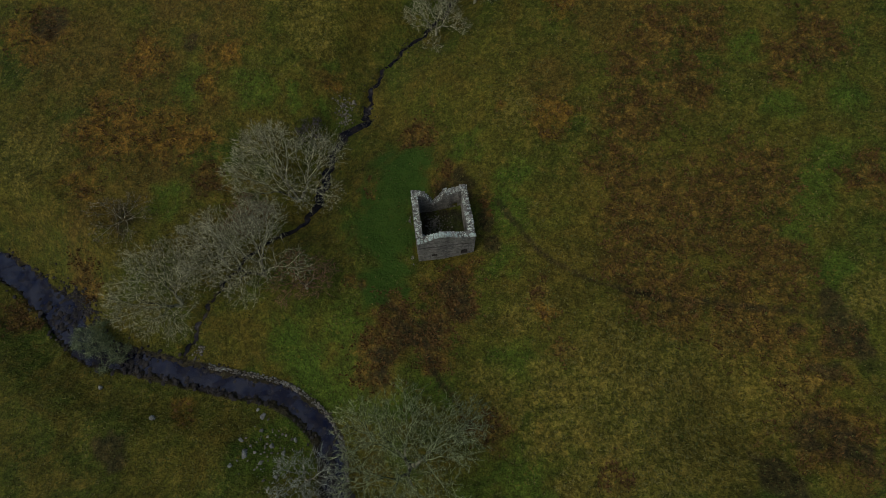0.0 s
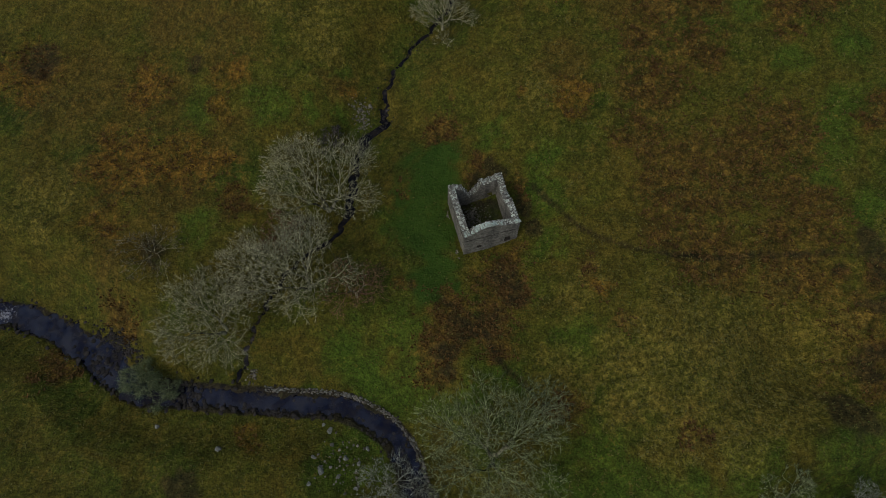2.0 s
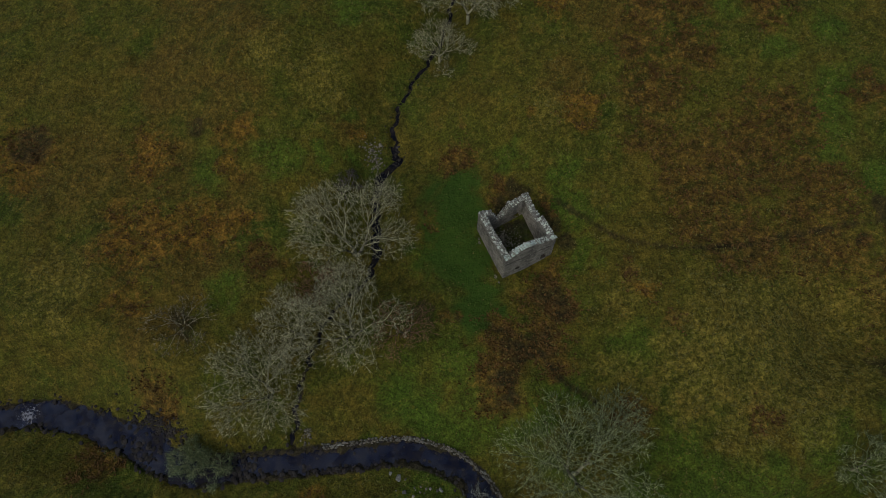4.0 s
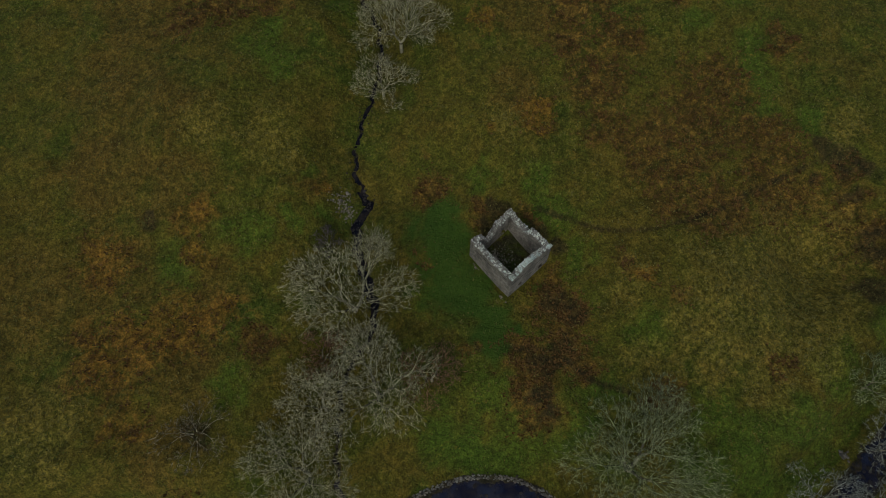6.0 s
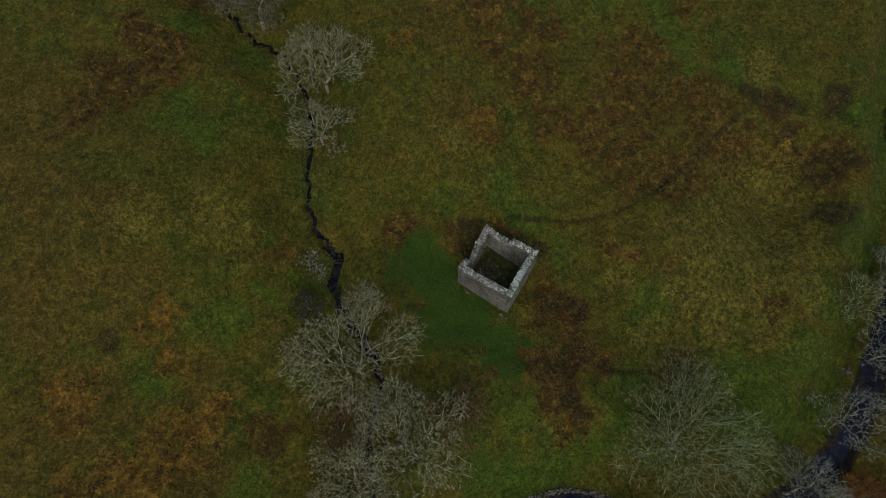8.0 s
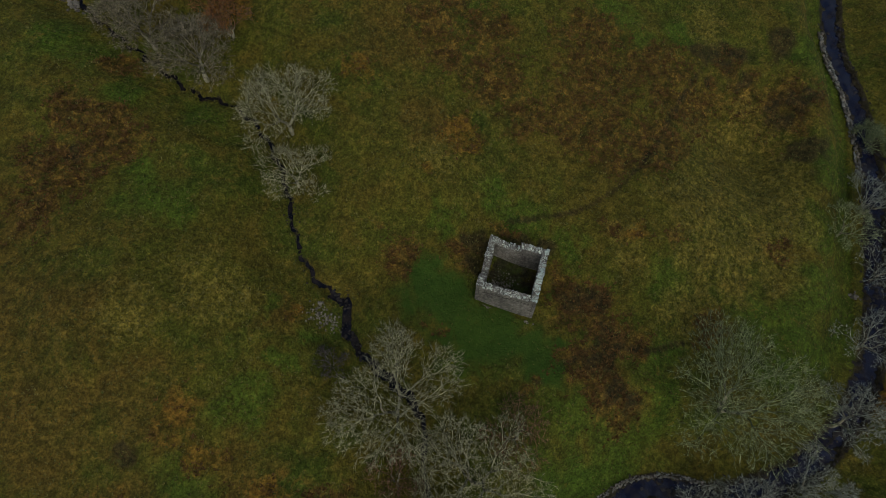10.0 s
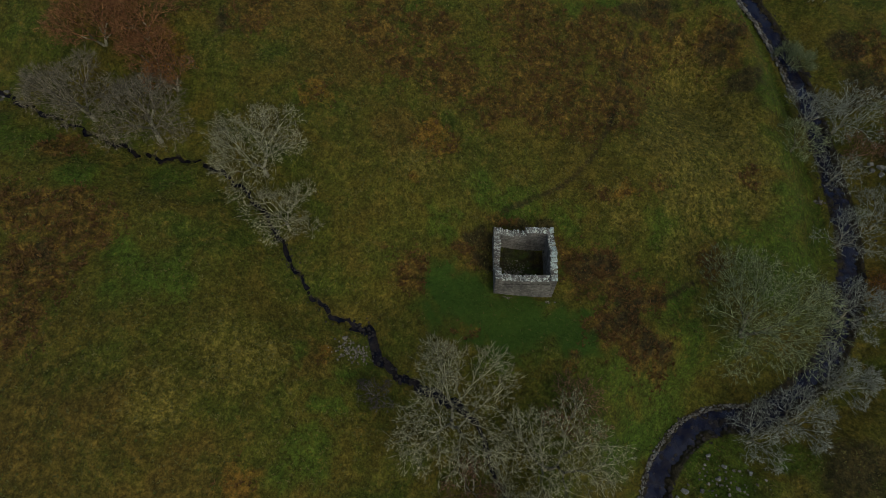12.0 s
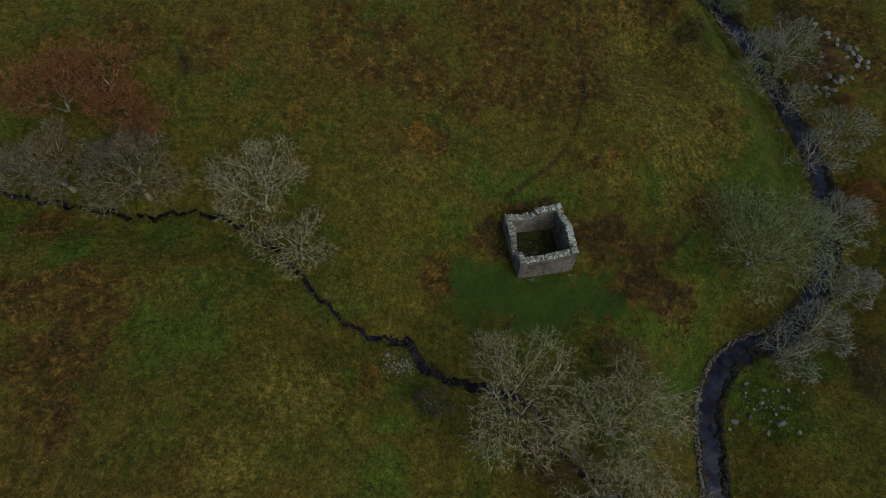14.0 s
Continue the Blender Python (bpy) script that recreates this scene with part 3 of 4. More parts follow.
def top_north(u):
    gap = max(0.0, 1 - abs(u + 0.75) / 1.45)
    return 4.8 + 0.6 * smooth(1.6, 3.6, u) + 0.5 * smooth(-2.4, -3.6, u) - 2.8 * gap**0.8 + 0.8 * jag(u, 4)


# along x or y, centre line, length, top, openings (from, to, foot, head, leaf: 0 outer, 1 inner, 2 both)
WALLS = [("wall_south", "x", -HY, -1, HX, top_south, [(2.15, 3.1, 0.2, 1.5, 2), (-2.1, -1.35, 0.35, 0.95, 2)]),
         ("wall_north", "x", HY, 1, HX, top_north, [(1.7, 2.7, 0.9, 2.3, 1)]),
         ("wall_west", "y", -HX, -1, HY - THICK - 0.01, top_west, []),
         ("wall_east", "y", HX, 1, HY - THICK - 0.01, top_east, [])]
TOP_STONES = [rock_mesh(f"wall_top_stone_{k}", 100 + k, M_TOP, 1, 0.7, 0.55) for k in range(8)]
rng = random.Random(7)


def free(u, z, openings, leaf, reach=0.0):
    return not any(a - reach < u < b + reach and c - reach < z < d + reach and (o == 2 or o == leaf) for a, b, c, d, o in openings)


for name, along, face, out, half, top, openings in WALLS:
    inner = face - out * THICK
    mid = (face + inner) / 2
    rows, core = [], []
    for leaf, (near_face, far_face) in enumerate(((face, mid), (inner, mid))):
        sign = out if leaf == 0 else -out
        z = FOOT
        while z < 6.6:
            h = rng.uniform(0.13, 0.25)
            slot = leaf == 0 and name == "wall_south" and z < 3.13 < z + 0.28
            if slot and z < 3.1:
                h = max(3.12 - z, 0.06)
                slot = False
            elif slot:
                h = 0.18
            u = -half + (rng.uniform(-0.3, 0) if half < HX else 0)
            while u < half:
                w = rng.uniform(0.22, 0.62)
                a, b = max(u, -half), min(u + w, half)
                for oa, ob, oc, od, oo in openings:
                    if oc < z + h / 2 < od and (oo == 2 or oo == leaf):
                        a, b = (a, min(b, oa)) if a < oa else (max(a, ob), b) if b > ob else (a, a)
                m = (a + b) / 2
                if b - a > 0.08 and not (slot and name == "wall_south") and z + h * 0.5 < top(m) and free(m, z + h / 2, openings, leaf):
                    ledge = -0.20 if slot else 0.0
                    proud = near_face + sign * (rng.uniform(-0.02, 0.025) + ledge)
                    lo, hi = sorted((proud, far_face + sign * 0.02))
                    gap = 0.024 if h > 0.15 else 0.004
                    rows.append((a + gap, b - gap, lo, hi, z + gap, z + h - gap))
                u += w
            z += h
    step = 0.25
    for u in np.arange(-half, half, step):
        z = FOOT
        while z < 6.5:
            m = u + step / 2
            if z + 0.25 < min(top(m), top(m - 0.25), top(m + 0.25)) - 0.05 and free(m, z + 0.12, openings, 2, 0.12) and free(m, z + 0.12, openings, 1, 0.12):
                lo, hi = sorted((face - out * 0.23, inner + out * 0.05))
                core.append((max(u, -half + 0.05), min(u + step, half - 0.05), lo, hi, z, z + 0.25))
            z += 0.25
    for piece, some, mat in (("masonry", rows, M_WALL), ("core", core, M_CORE)):
        v, f = boxes(some)
        if piece == "masonry":
            v = v + np.random.RandomState(len(some)).uniform(-0.014, 0.014, v.shape)
        if along == "y":
            v = v[:, [1, 0, 2]]
            f = f[:, ::-1]
        if piece == "masonry":
            wall = part(name, make_mesh(name, v, f, mat), HOUSE, "coursed rubble wall with a broken top")
        else:
            part("wall_core", make_mesh("wall_core", v, f, mat), wall, "dark rubble and mortar core")
    # loose stones along the broken top: the large ones, and a crust of small ones
    crust, u = [], -half + 0.1
    while u < half - 0.05:
        for k in range(8):
            if name == "wall_south" and k < 4:
                continue
            across = mid + out * (3.5 - k) * THICK * 0.13 + rng.uniform(-0.06, 0.06)
            along_u = u + rng.uniform(-0.07, 0.07)
            here = (along_u, across) if along == "x" else (across, along_u)
            large = rng.random() < 0.08
            s = rng.uniform(0.13, 0.2) if large else rng.uniform(0.05, 0.105)
            m = pose(*here, top(along_u) + rng.uniform(-0.1, 0.03), rng.uniform(-25, 25), rng.uniform(-25, 25), rng.uniform(0, 360)) @ Matrix.Diagonal((s, s, s * 0.8, 1))
            shape = rng.choice(TOP_STONES)
            if large:
                part("stone", shape, wall, at=m)
            else:
                v = np.array([(m @ q.co)[:] for q in shape.vertices])
                crust.append((v, np.array([q.vertices[:] for q in shape.polygons])))
        u += rng.uniform(0.11, 0.18)
    part("wall_top_rubble", make_mesh("wall_top_rubble", *joined(crust), M_TOP), wall, "crust of small lichened stones", kind="stuff")
    # weathered coping slabs on the outer half of the south wall
    u = -half if name == "wall_south" else half
    while u < half - 0.2:
        w = min(rng.uniform(0.35, 0.95), half + 0.1 - u)
        if u < 0.4 or u > 3.2 or rng.random() < 0.45:
            deep = rng.uniform(0.27, 0.43) if u < 0.4 else rng.uniform(0.2, 0.36)
            slab = make_mesh("coping_slab", *boxes([(-w / 2 + 0.02, w / 2 - 0.02, -deep, deep, -0.07, 0.09)]), M_SLAB)
            slab.vertices.foreach_set("co", (np.array([v.co[:] for v in slab.vertices]) + np.random.RandomState(int(900 + u * 50)).uniform(-0.05, 0.05, (8, 3))).astype(np.float32).ravel())
            rise = math.degrees(math.atan2(top(u + w) - top(u), w))
            part("coping_slab", slab, wall, at=pose(u + w / 2, face + deep - 0.03, (top(u) + top(u + w)) / 2 + 0.02, rng.uniform(-6, 6), -rise * 0.8, rng.uniform(-9, 9)))
        else:
            for k in range(3):
                m = pose(u + rng.uniform(0, w), face + rng.uniform(0.08, 0.4), top(u + w / 2) + rng.uniform(-0.1, 0.04), rng.uniform(-25, 25), rng.uniform(-25, 25), rng.uniform(0, 360))
                part("stone", rng.choice(TOP_STONES), wall, at=m @ Matrix.Diagonal((0.15, 0.15, 0.12, 1)))
        u += w

# dark boxes laid in the low openings stand for the shade within
for u0, u1, z in ((-2.1, -1.35, 0.36), (2.15, 3.1, 0.2)):
    v, f = boxes([(u0 + 0.02, u1 - 0.02, -HY + 0.03, -HY + THICK - 0.05, z - 0.1, z + 0.06)])
    part("shade_sill", make_mesh("shade_sill", v, f, M_CORE), HOUSE, "dark box in a low opening, for the shade inside")

# dark strip just behind the south face, in the course left out there
v, f = boxes([(a, a + 1.02, -HY + 0.012 + 0.008 * (k % 2), -HY + 0.2, 3.125, 3.297) for k, a in enumerate(np.arange(-HX + 0.06, HX - 1.0, 1.03))])
part("dark_strip", make_mesh("dark_strip", v, f, M_CORE), HOUSE, "dark strip running along the wall")

# a second dark strip, slightly proud of the west face
v, f = boxes([(-HX - 0.028, -HX + 0.1, a, a + 0.92, 3.55 + 0.015 * (k % 3), 3.62 + 0.02 * (k % 2)) for k, a in enumerate(np.arange(-HY + 0.9, HY - 1.6, 0.94))])
part("dark_strip", make_mesh("dark_strip", v, f, M_CORE), HOUSE, "dark strip running along the wall")

# ---------------------------------------------------------------- rocks, rubble and walls along the river
ROCKS = [rock_mesh(f"boulder_shape_{k}", 20 + k, M_PALE, 2, 0.62, 0.95) for k in range(7)]
SMALL = [rock_mesh(f"stone_shape_{k}", 40 + k, M_ROCK, 1, 0.6, 0.5) for k in range(8)]
WET = [rock_mesh(f"wet_stone_shape_{k}", 60 + k, M_WET, 1, 0.5, 0.75) for k in range(6)]


def boulder(x, y, size, label="grey lichened boulder lying in the grass", group="boulders", shapes=ROCKS, sink=0.25, z=None):
    z = on_ground(x, y) if z is None else z
    ob = new("boulder", rng.choice(shapes))
    s = (size * rng.uniform(0.85, 1.15), size * rng.uniform(0.8, 1.1), size * rng.uniform(0.7, 1.0))
    ob.matrix_basis = pose(x, y, z + size * (0.6 - 2 * sink) * 0.6, rng.uniform(-12, 12), rng.uniform(-12, 12), rng.uniform(0, 360)) @ Matrix.Diagonal((*s, 1))
    return tagged(ob, label, "boulder", group)


for x, y, s in [(-41.9, -24.6, 0.62), (-50.9, -19.7, 0.5), (-26.5, -24.5, 0.62), (-27.4, -23.6, 0.45), (-27.9, -29.8, 0.65), (-24.5, -28.8, 0.5), (-26.3, -26.6, 0.45),
                (-28.7, -27.9, 0.42), (-21.5, -28.0, 0.4), (-22.8, -29.7, 0.45), (-23.4, -32.8, 0.4), (-29.4, -31.4, 0.4), (-25.6, -31.0, 0.35)]:
    boulder(x, y, s)
for x, y, s in [(38.2, -62.2, 0.7), (36.6, -63.8, 0.55), (34.5, -65.0, 0.85), (33.2, -65.3, 0.6), (31.7, -66.0, 0.9), (30.3, -65.0, 0.6), (28.1, -60.9, 0.95), (27.2, -58.4, 0.65),
                (29.2, -59.6, 0.6), (28.0, -57.3, 0.55), (40.5, -60.9, 0.6), (26.3, -59.4, 0.6), (30.8, -61.4, 0.45), (35.4, -63.3, 0.5), (29.6, -66.6, 0.55), (27.8, -63.0, 0.4),
                (26.6, -57.2, 0.5), (27.6, -60.1, 0.5), (25.6, -58.2, 0.45), (32.6, -64.2, 0.5), (33.9, -66.4, 0.5), (37.4, -62.6, 0.4), (30.9, -67.2, 0.5), (26.9, -61.8, 0.4)]:
    boulder(x, y, 1.25 * s, "angular pale boulder tumbled on the far river bank", "boulders on the far bank")


MOSSY = [rock_mesh(f"mossy_stone_shape_{k}", 80 + k, M_MOSSY, 1, 0.6, 0.5) for k in range(6)]


def stone_heap(name, x, y, spread, count, size, label, group="", shapes=SMALL):
    heap = thing(name, label, "stones", (x, y, on_ground(x, y)), group)
    for k in range(count):
        dx, dy = rng.gauss(0, spread * 0.3), rng.gauss(0, spread * 0.52)
        r = min(math.hypot(dx, dy), spread)
        s = size * rng.uniform(0.35, 1.35)
        lift = 0.22 * max(0, 1 - r / spread) * rng.random()
        m = pose(dx, dy, on_ground(x + dx, y + dy) - heap.location.z + lift + 0.1 * s, rng.uniform(-25, 25), rng.uniform(-25, 25), rng.uniform(0, 360))
        part("stone", rng.choice(shapes), heap, at=m @ Matrix.Diagonal((s, s, s, 1)))
    return heap


stone_heap("stone_heap", -15.6, 21.8, 2.2, 150, 0.17, "heap of broken pale stones beside the stream")
stone_heap("stone_heap", -14.0, 23.0, 0.9, 22, 0.22, "small spill of pale stones beside the stream")
stone_heap("stone_heap", 10.8, 76.0, 2.0, 90, 0.3, "heap of grey rubble on the bank of the upper stream")
stone_heap("stone_heap", 20.7, -48.3, 0.9, 18, 0.28, "small heap of pale stones on the river bank")
stone_heap("stone_heap", -25.0, -29.8, 5.0, 60, 0.2, "scatter of pale stones in grass inside the river bend")
stone_heap("stone_heap", -1.3, 1.2, 2.0, 170, 0.16, "fallen mossy rubble inside the ruined house", shapes=MOSSY[:3] + SMALL)
stone_heap("stone_heap", 0.4, 0.9, 2.2, 60, 0.13, "loose stones scattered over the floor of the ruin", shapes=MOSSY[:3] + SMALL)
stone_heap("stone_heap", -4.9, 1.9, 0.8, 9, 0.17, "few fallen stones at the foot of the ruin wall")
stone_heap("stone_heap", -4.6, -4.3, 0.9, 8, 0.16, "few fallen stones at the ruin corner")
stone_heap("stone_heap", -37.0, -14.6, 1.8, 26, 0.26, "stones spilled from the end of the river wall")
lintel = tagged(new("fallen_lintel", make_mesh("fallen_lintel", *boxes([(-0.7, 0.7, -0.13, 0.13, -0.1, 0.1)]), M_TOP)), "pale stone lintel fallen inside the ruin", "lintel")
lintel.matrix_basis = pose(-2.6, -0.6, on_ground(-2.6, -0.6) + 0.28, 4, 12, -28)


def along_river(x0, x1, offset):
    """Points beside the river on the house's bank, from x0 to x1."""
    way = np.gradient(RIVER_LINE[:, :2], axis=0)
    way /= np.linalg.norm(way, axis=1, keepdims=True)
    edge = RIVER_LINE[:, :2] + np.stack([-way[:, 1], way[:, 0]], -1) * offset
    keep = (RIVER_LINE[:, 0] >= x0) & (RIVER_LINE[:, 0] <= x1)
    return np.column_stack([edge[keep], RIVER_LINE[keep, 2]])


def dry_stone_wall(name, label, line, courses, rows_across, size, foot):
    """A bank wall of stones laid in courses along a line."""
    fine = spline(line, 0.2)
    s = np.r_[0, np.cumsum(np.hypot(*np.diff(fine[:, :2], axis=0).T))]
    start = fine[0]
    wall = thing(name, label, "stone wall", tuple(start))
    shapes = [rock_mesh(f"{name}_stone_{k}", 200 + 10 * len(line) + k, M_PALE if k < 2 else M_ROCK, 1, 0.62, 0.8) for k in range(6)]
    way = np.gradient(fine[:, :2], axis=0)
    way /= np.linalg.norm(way, axis=1, keepdims=True)
    for c in range(courses):
        for q in range(rows_across):
            d = rng.uniform(0, size)
            while d < s[-1]:
                i = min(int(np.searchsorted(s, d)), len(s) - 1)
                p, t = fine[i], way[i]
                k = size * rng.uniform(0.6, 1.35)
                across = (q - (rows_across - 1) / 2) * size * 0.95 + rng.uniform(-0.16, 0.16) + 0.1 * c
                if rng.random() > (0.14 if c else 0.04):
                    at = (p[0] - t[1] * across, p[1] + t[0] * across)
                    m = pose(at[0] - start[0], at[1] - start[1], p[2] + foot + c * size * 0.72 - start[2] + rng.uniform(-0.04, 0.04), rng.uniform(-10, 10), rng.uniform(-10, 10),
                             math.degrees(math.atan2(t[1], t[0])) + rng.uniform(-25, 25))
                    part("stone", rng.choice(shapes), wall, at=m @ Matrix.Diagonal((k * 0.62, k * 0.6, k * 0.62, 1)))
                d += k * 0.9
    return wall


dry_stone_wall("river_wall", "low dry-stone wall holding the outer bank of the river bend", along_river(-36.5, -15.2, 1.75)[::4], 2, 2, 0.30, 0.5)
dry_stone_wall("bank_wall", "pale dry-stone wall along the grassy river bank upstream", along_river(42, 72, 2.3)[::4], 2, 2, 0.52, 0.6)

# stones standing out of the water: gravel bars and rapids
def bed_stones(name, label, x, y, length, width, turn, count, size):
    bar = thing(name, label, "stones", (x, y, on_ground(x, y)))
    c, s_ = math.cos(radians(turn)), math.sin(radians(turn))
    for k in range(count):
        u, v = rng.gauss(0, length / 2.2), rng.gauss(0, width / 2.2)
        px, py = x + c * u - s_ * v, y + s_ * u + c * v
        s = size * rng.uniform(0.5, 1.5)
        level = float(near(np.array([px]), np.array([py]), RIVER_LINE)[1][0][2]) + 0.12
        z = max(on_ground(px, py) + 0.15 * s, level + rng.uniform(-0.1, 0.1) * s)
        m = pose(px - x, py - y, z - bar.location.z, rng.uniform(-15, 15), rng.uniform(-15, 15), rng.uniform(0, 360)) @ Matrix.Diagonal((s, s, s, 1))
        part("stone", rng.choice(WET), bar, at=m)


bed_stones("gravel_bar", "dark wet stones of a gravel bar in the river", -57.0, -6.2, 5.6, 1.6, -42, 240, 0.24)
bed_stones("gravel_bar", "dark rocks scattered across the river shallows", -60.6, -8.6, 5.5, 2.6, -44, 55, 0.34)
bed_stones("gravel_bar", "dark wet stones in the shallows by the willow bushes", -47.6, -15.6, 4.0, 2.4, -15, 90, 0.34)
bed_stones("gravel_bar", "dark wet stones along the inner bank of the river", -36, -20.0, 9.0, 0.6, -16, 80, 0.3)
bed_stones("gravel_bar", "dark wet stones in the river bend under bare branches", -15.5, -33.5, 5.0, 1.6, -72, 60, 0.3)
bed_stones("gravel_bar", "dark wet stones in the river rapids", 2, -50.5, 8.0, 1.8, -22, 80, 0.32)
bed_stones("gravel_bar", "dark wet stones in the river rapids upstream", 24, -51.5, 7.0, 1.6, 8, 50, 0.34)

def edge_stones(seed, count):
    """Small dark stones along both edges of the river, too many to count."""
    rs = np.random.RandomState(seed)
    shapes = [np.array([v.co[:] for v in m.vertices]) for m in WET]
    faces = [np.array([p.vertices[:] for p in m.polygons]) for m in WET]
    way = np.gradient(RIVER_LINE[:, :2], axis=0)
    way /= np.linalg.norm(way, axis=1, keepdims=True)
    pick = rs.choice(np.flatnonzero((RIVER_LINE[:, 0] > -85) & (RIVER_LINE[:, 0] < 75)), count)
    side = np.where(rs.random_sample(count) < 0.5, -1, 1)
    out = side * (1.5 + 0.5 * smooth(-48, -56, RIVER_LINE[pick, 0]) + rs.normal(0, 0.4, count))
    xy = RIVER_LINE[pick, :2] + np.stack([-way[pick, 1], way[pick, 0]], -1) * out[:, None] + rs.normal(0, 0.2, (count, 2))
    z = np.maximum(ground(xy[:, 0], xy[:, 1]), RIVER_LINE[pick, 2] + 0.05)
    pieces = []
    for k in range(count):
        q = rs.randint(len(shapes))
        a, size = rs.uniform(0, 6.283), 0.10 + 0.36 * rs.random_sample() ** 2.2
        c, s_ = math.cos(a), math.sin(a)
        pieces.append((shapes[q] @ np.array([[c, s_, 0], [-s_, c, 0], [0, 0, 0.8]]) * size + np.array([*xy[k], z[k] + 0.02]), faces[q]))
    v, f = joined(pieces)
    tagged(new("river_edge_stones", make_mesh("river_edge_stones", v, f, M_WET)), "dark wet stones scattered along the river edges", "stones", kind="stuff")


edge_stones(5, 1400)



def brook_stones(label, lo, hi, count, size):
    """Stones in the stream's bed between two heights of y."""
    rows = [i for i in range(len(STREAM_LINE)) if lo < STREAM_LINE[i, 1] < hi]
    i0 = rows[len(rows) // 2]
    bed = thing("stream_stones", label, "stones", (*STREAM_LINE[i0], STREAM_Z[i0]))
    for k in range(count):
        i = rng.choice(rows)
        x, y = STREAM_LINE[i, 0] + rng.gauss(0, 0.5), STREAM_LINE[i, 1] + rng.gauss(0, 0.4)
        s = size * rng.uniform(0.4, 1.3)
        z = max(on_ground(x, y), STREAM_Z[i] - 0.36) + 0.1 * s
        m = pose(x - STREAM_LINE[i0, 0], y - STREAM_LINE[i0, 1], z - STREAM_Z[i0], rng.uniform(-15, 15), rng.uniform(-15, 15), rng.uniform(0, 360))
        part("stone", rng.choice(WET), bed, at=m @ Matrix.Diagonal((s, s, s, 1)))


brook_stones("dark wet stones in the bed of the narrow stream", 14, 23, 70, 0.24)
brook_stones("dark wet stones in the upper bed of the stream", 25, 36, 50, 0.18)

# ---------------------------------------------------------------- trees and bushes


def crown_tips(rs, height, spread, count, lift):
    """Places of twig ends: clumps set round a broad dome, each fuller towards its outside."""
    k = max(7, int(5 + 1.6 * spread))
    u = np.sqrt((np.arange(k) + 0.4) / k)
    a = 2.4 * np.arange(k) + rs.normal(0, 0.3, k) + rs.uniform(0, 6.3)
    far = spread * 0.84 * u * rs.uniform(0.85, 1.14, k)
    mid = np.stack([far * np.cos(a), far * np.sin(a), height * (0.42 + 0.38 * np.sqrt(1 - 0.95 * u * u)) * rs.uniform(0.9, 1.08, k)], -1)
    size = spread * rs.uniform(0.27, 0.41, k)
    pick = rs.choice(k, count, p=size**2 / (size**2).sum())
    out = mid - np.array([0, 0, 0.3 * height])
    out /= np.linalg.norm(out, axis=1, keepdims=True)
    way = rs.normal(0, 1, (count, 3))
    way = way / np.linalg.norm(way, axis=1, keepdims=True) + 0.55 * out[pick]
    way /= np.linalg.norm(way, axis=1, keepdims=True)
    reach = size[pick] * rs.uniform(0.1, 1.0, count) ** 0.4 * rs.uniform(0.85, 1.15, count)
    tips = mid[pick] + way * reach[:, None] * np.array([1, 1, min(0.9, 0.55 * height / spread)])
    tips[:, 2] = np.maximum(tips[:, 2], lift * height * rs.uniform(0.8, 1.2, count))
    return tips


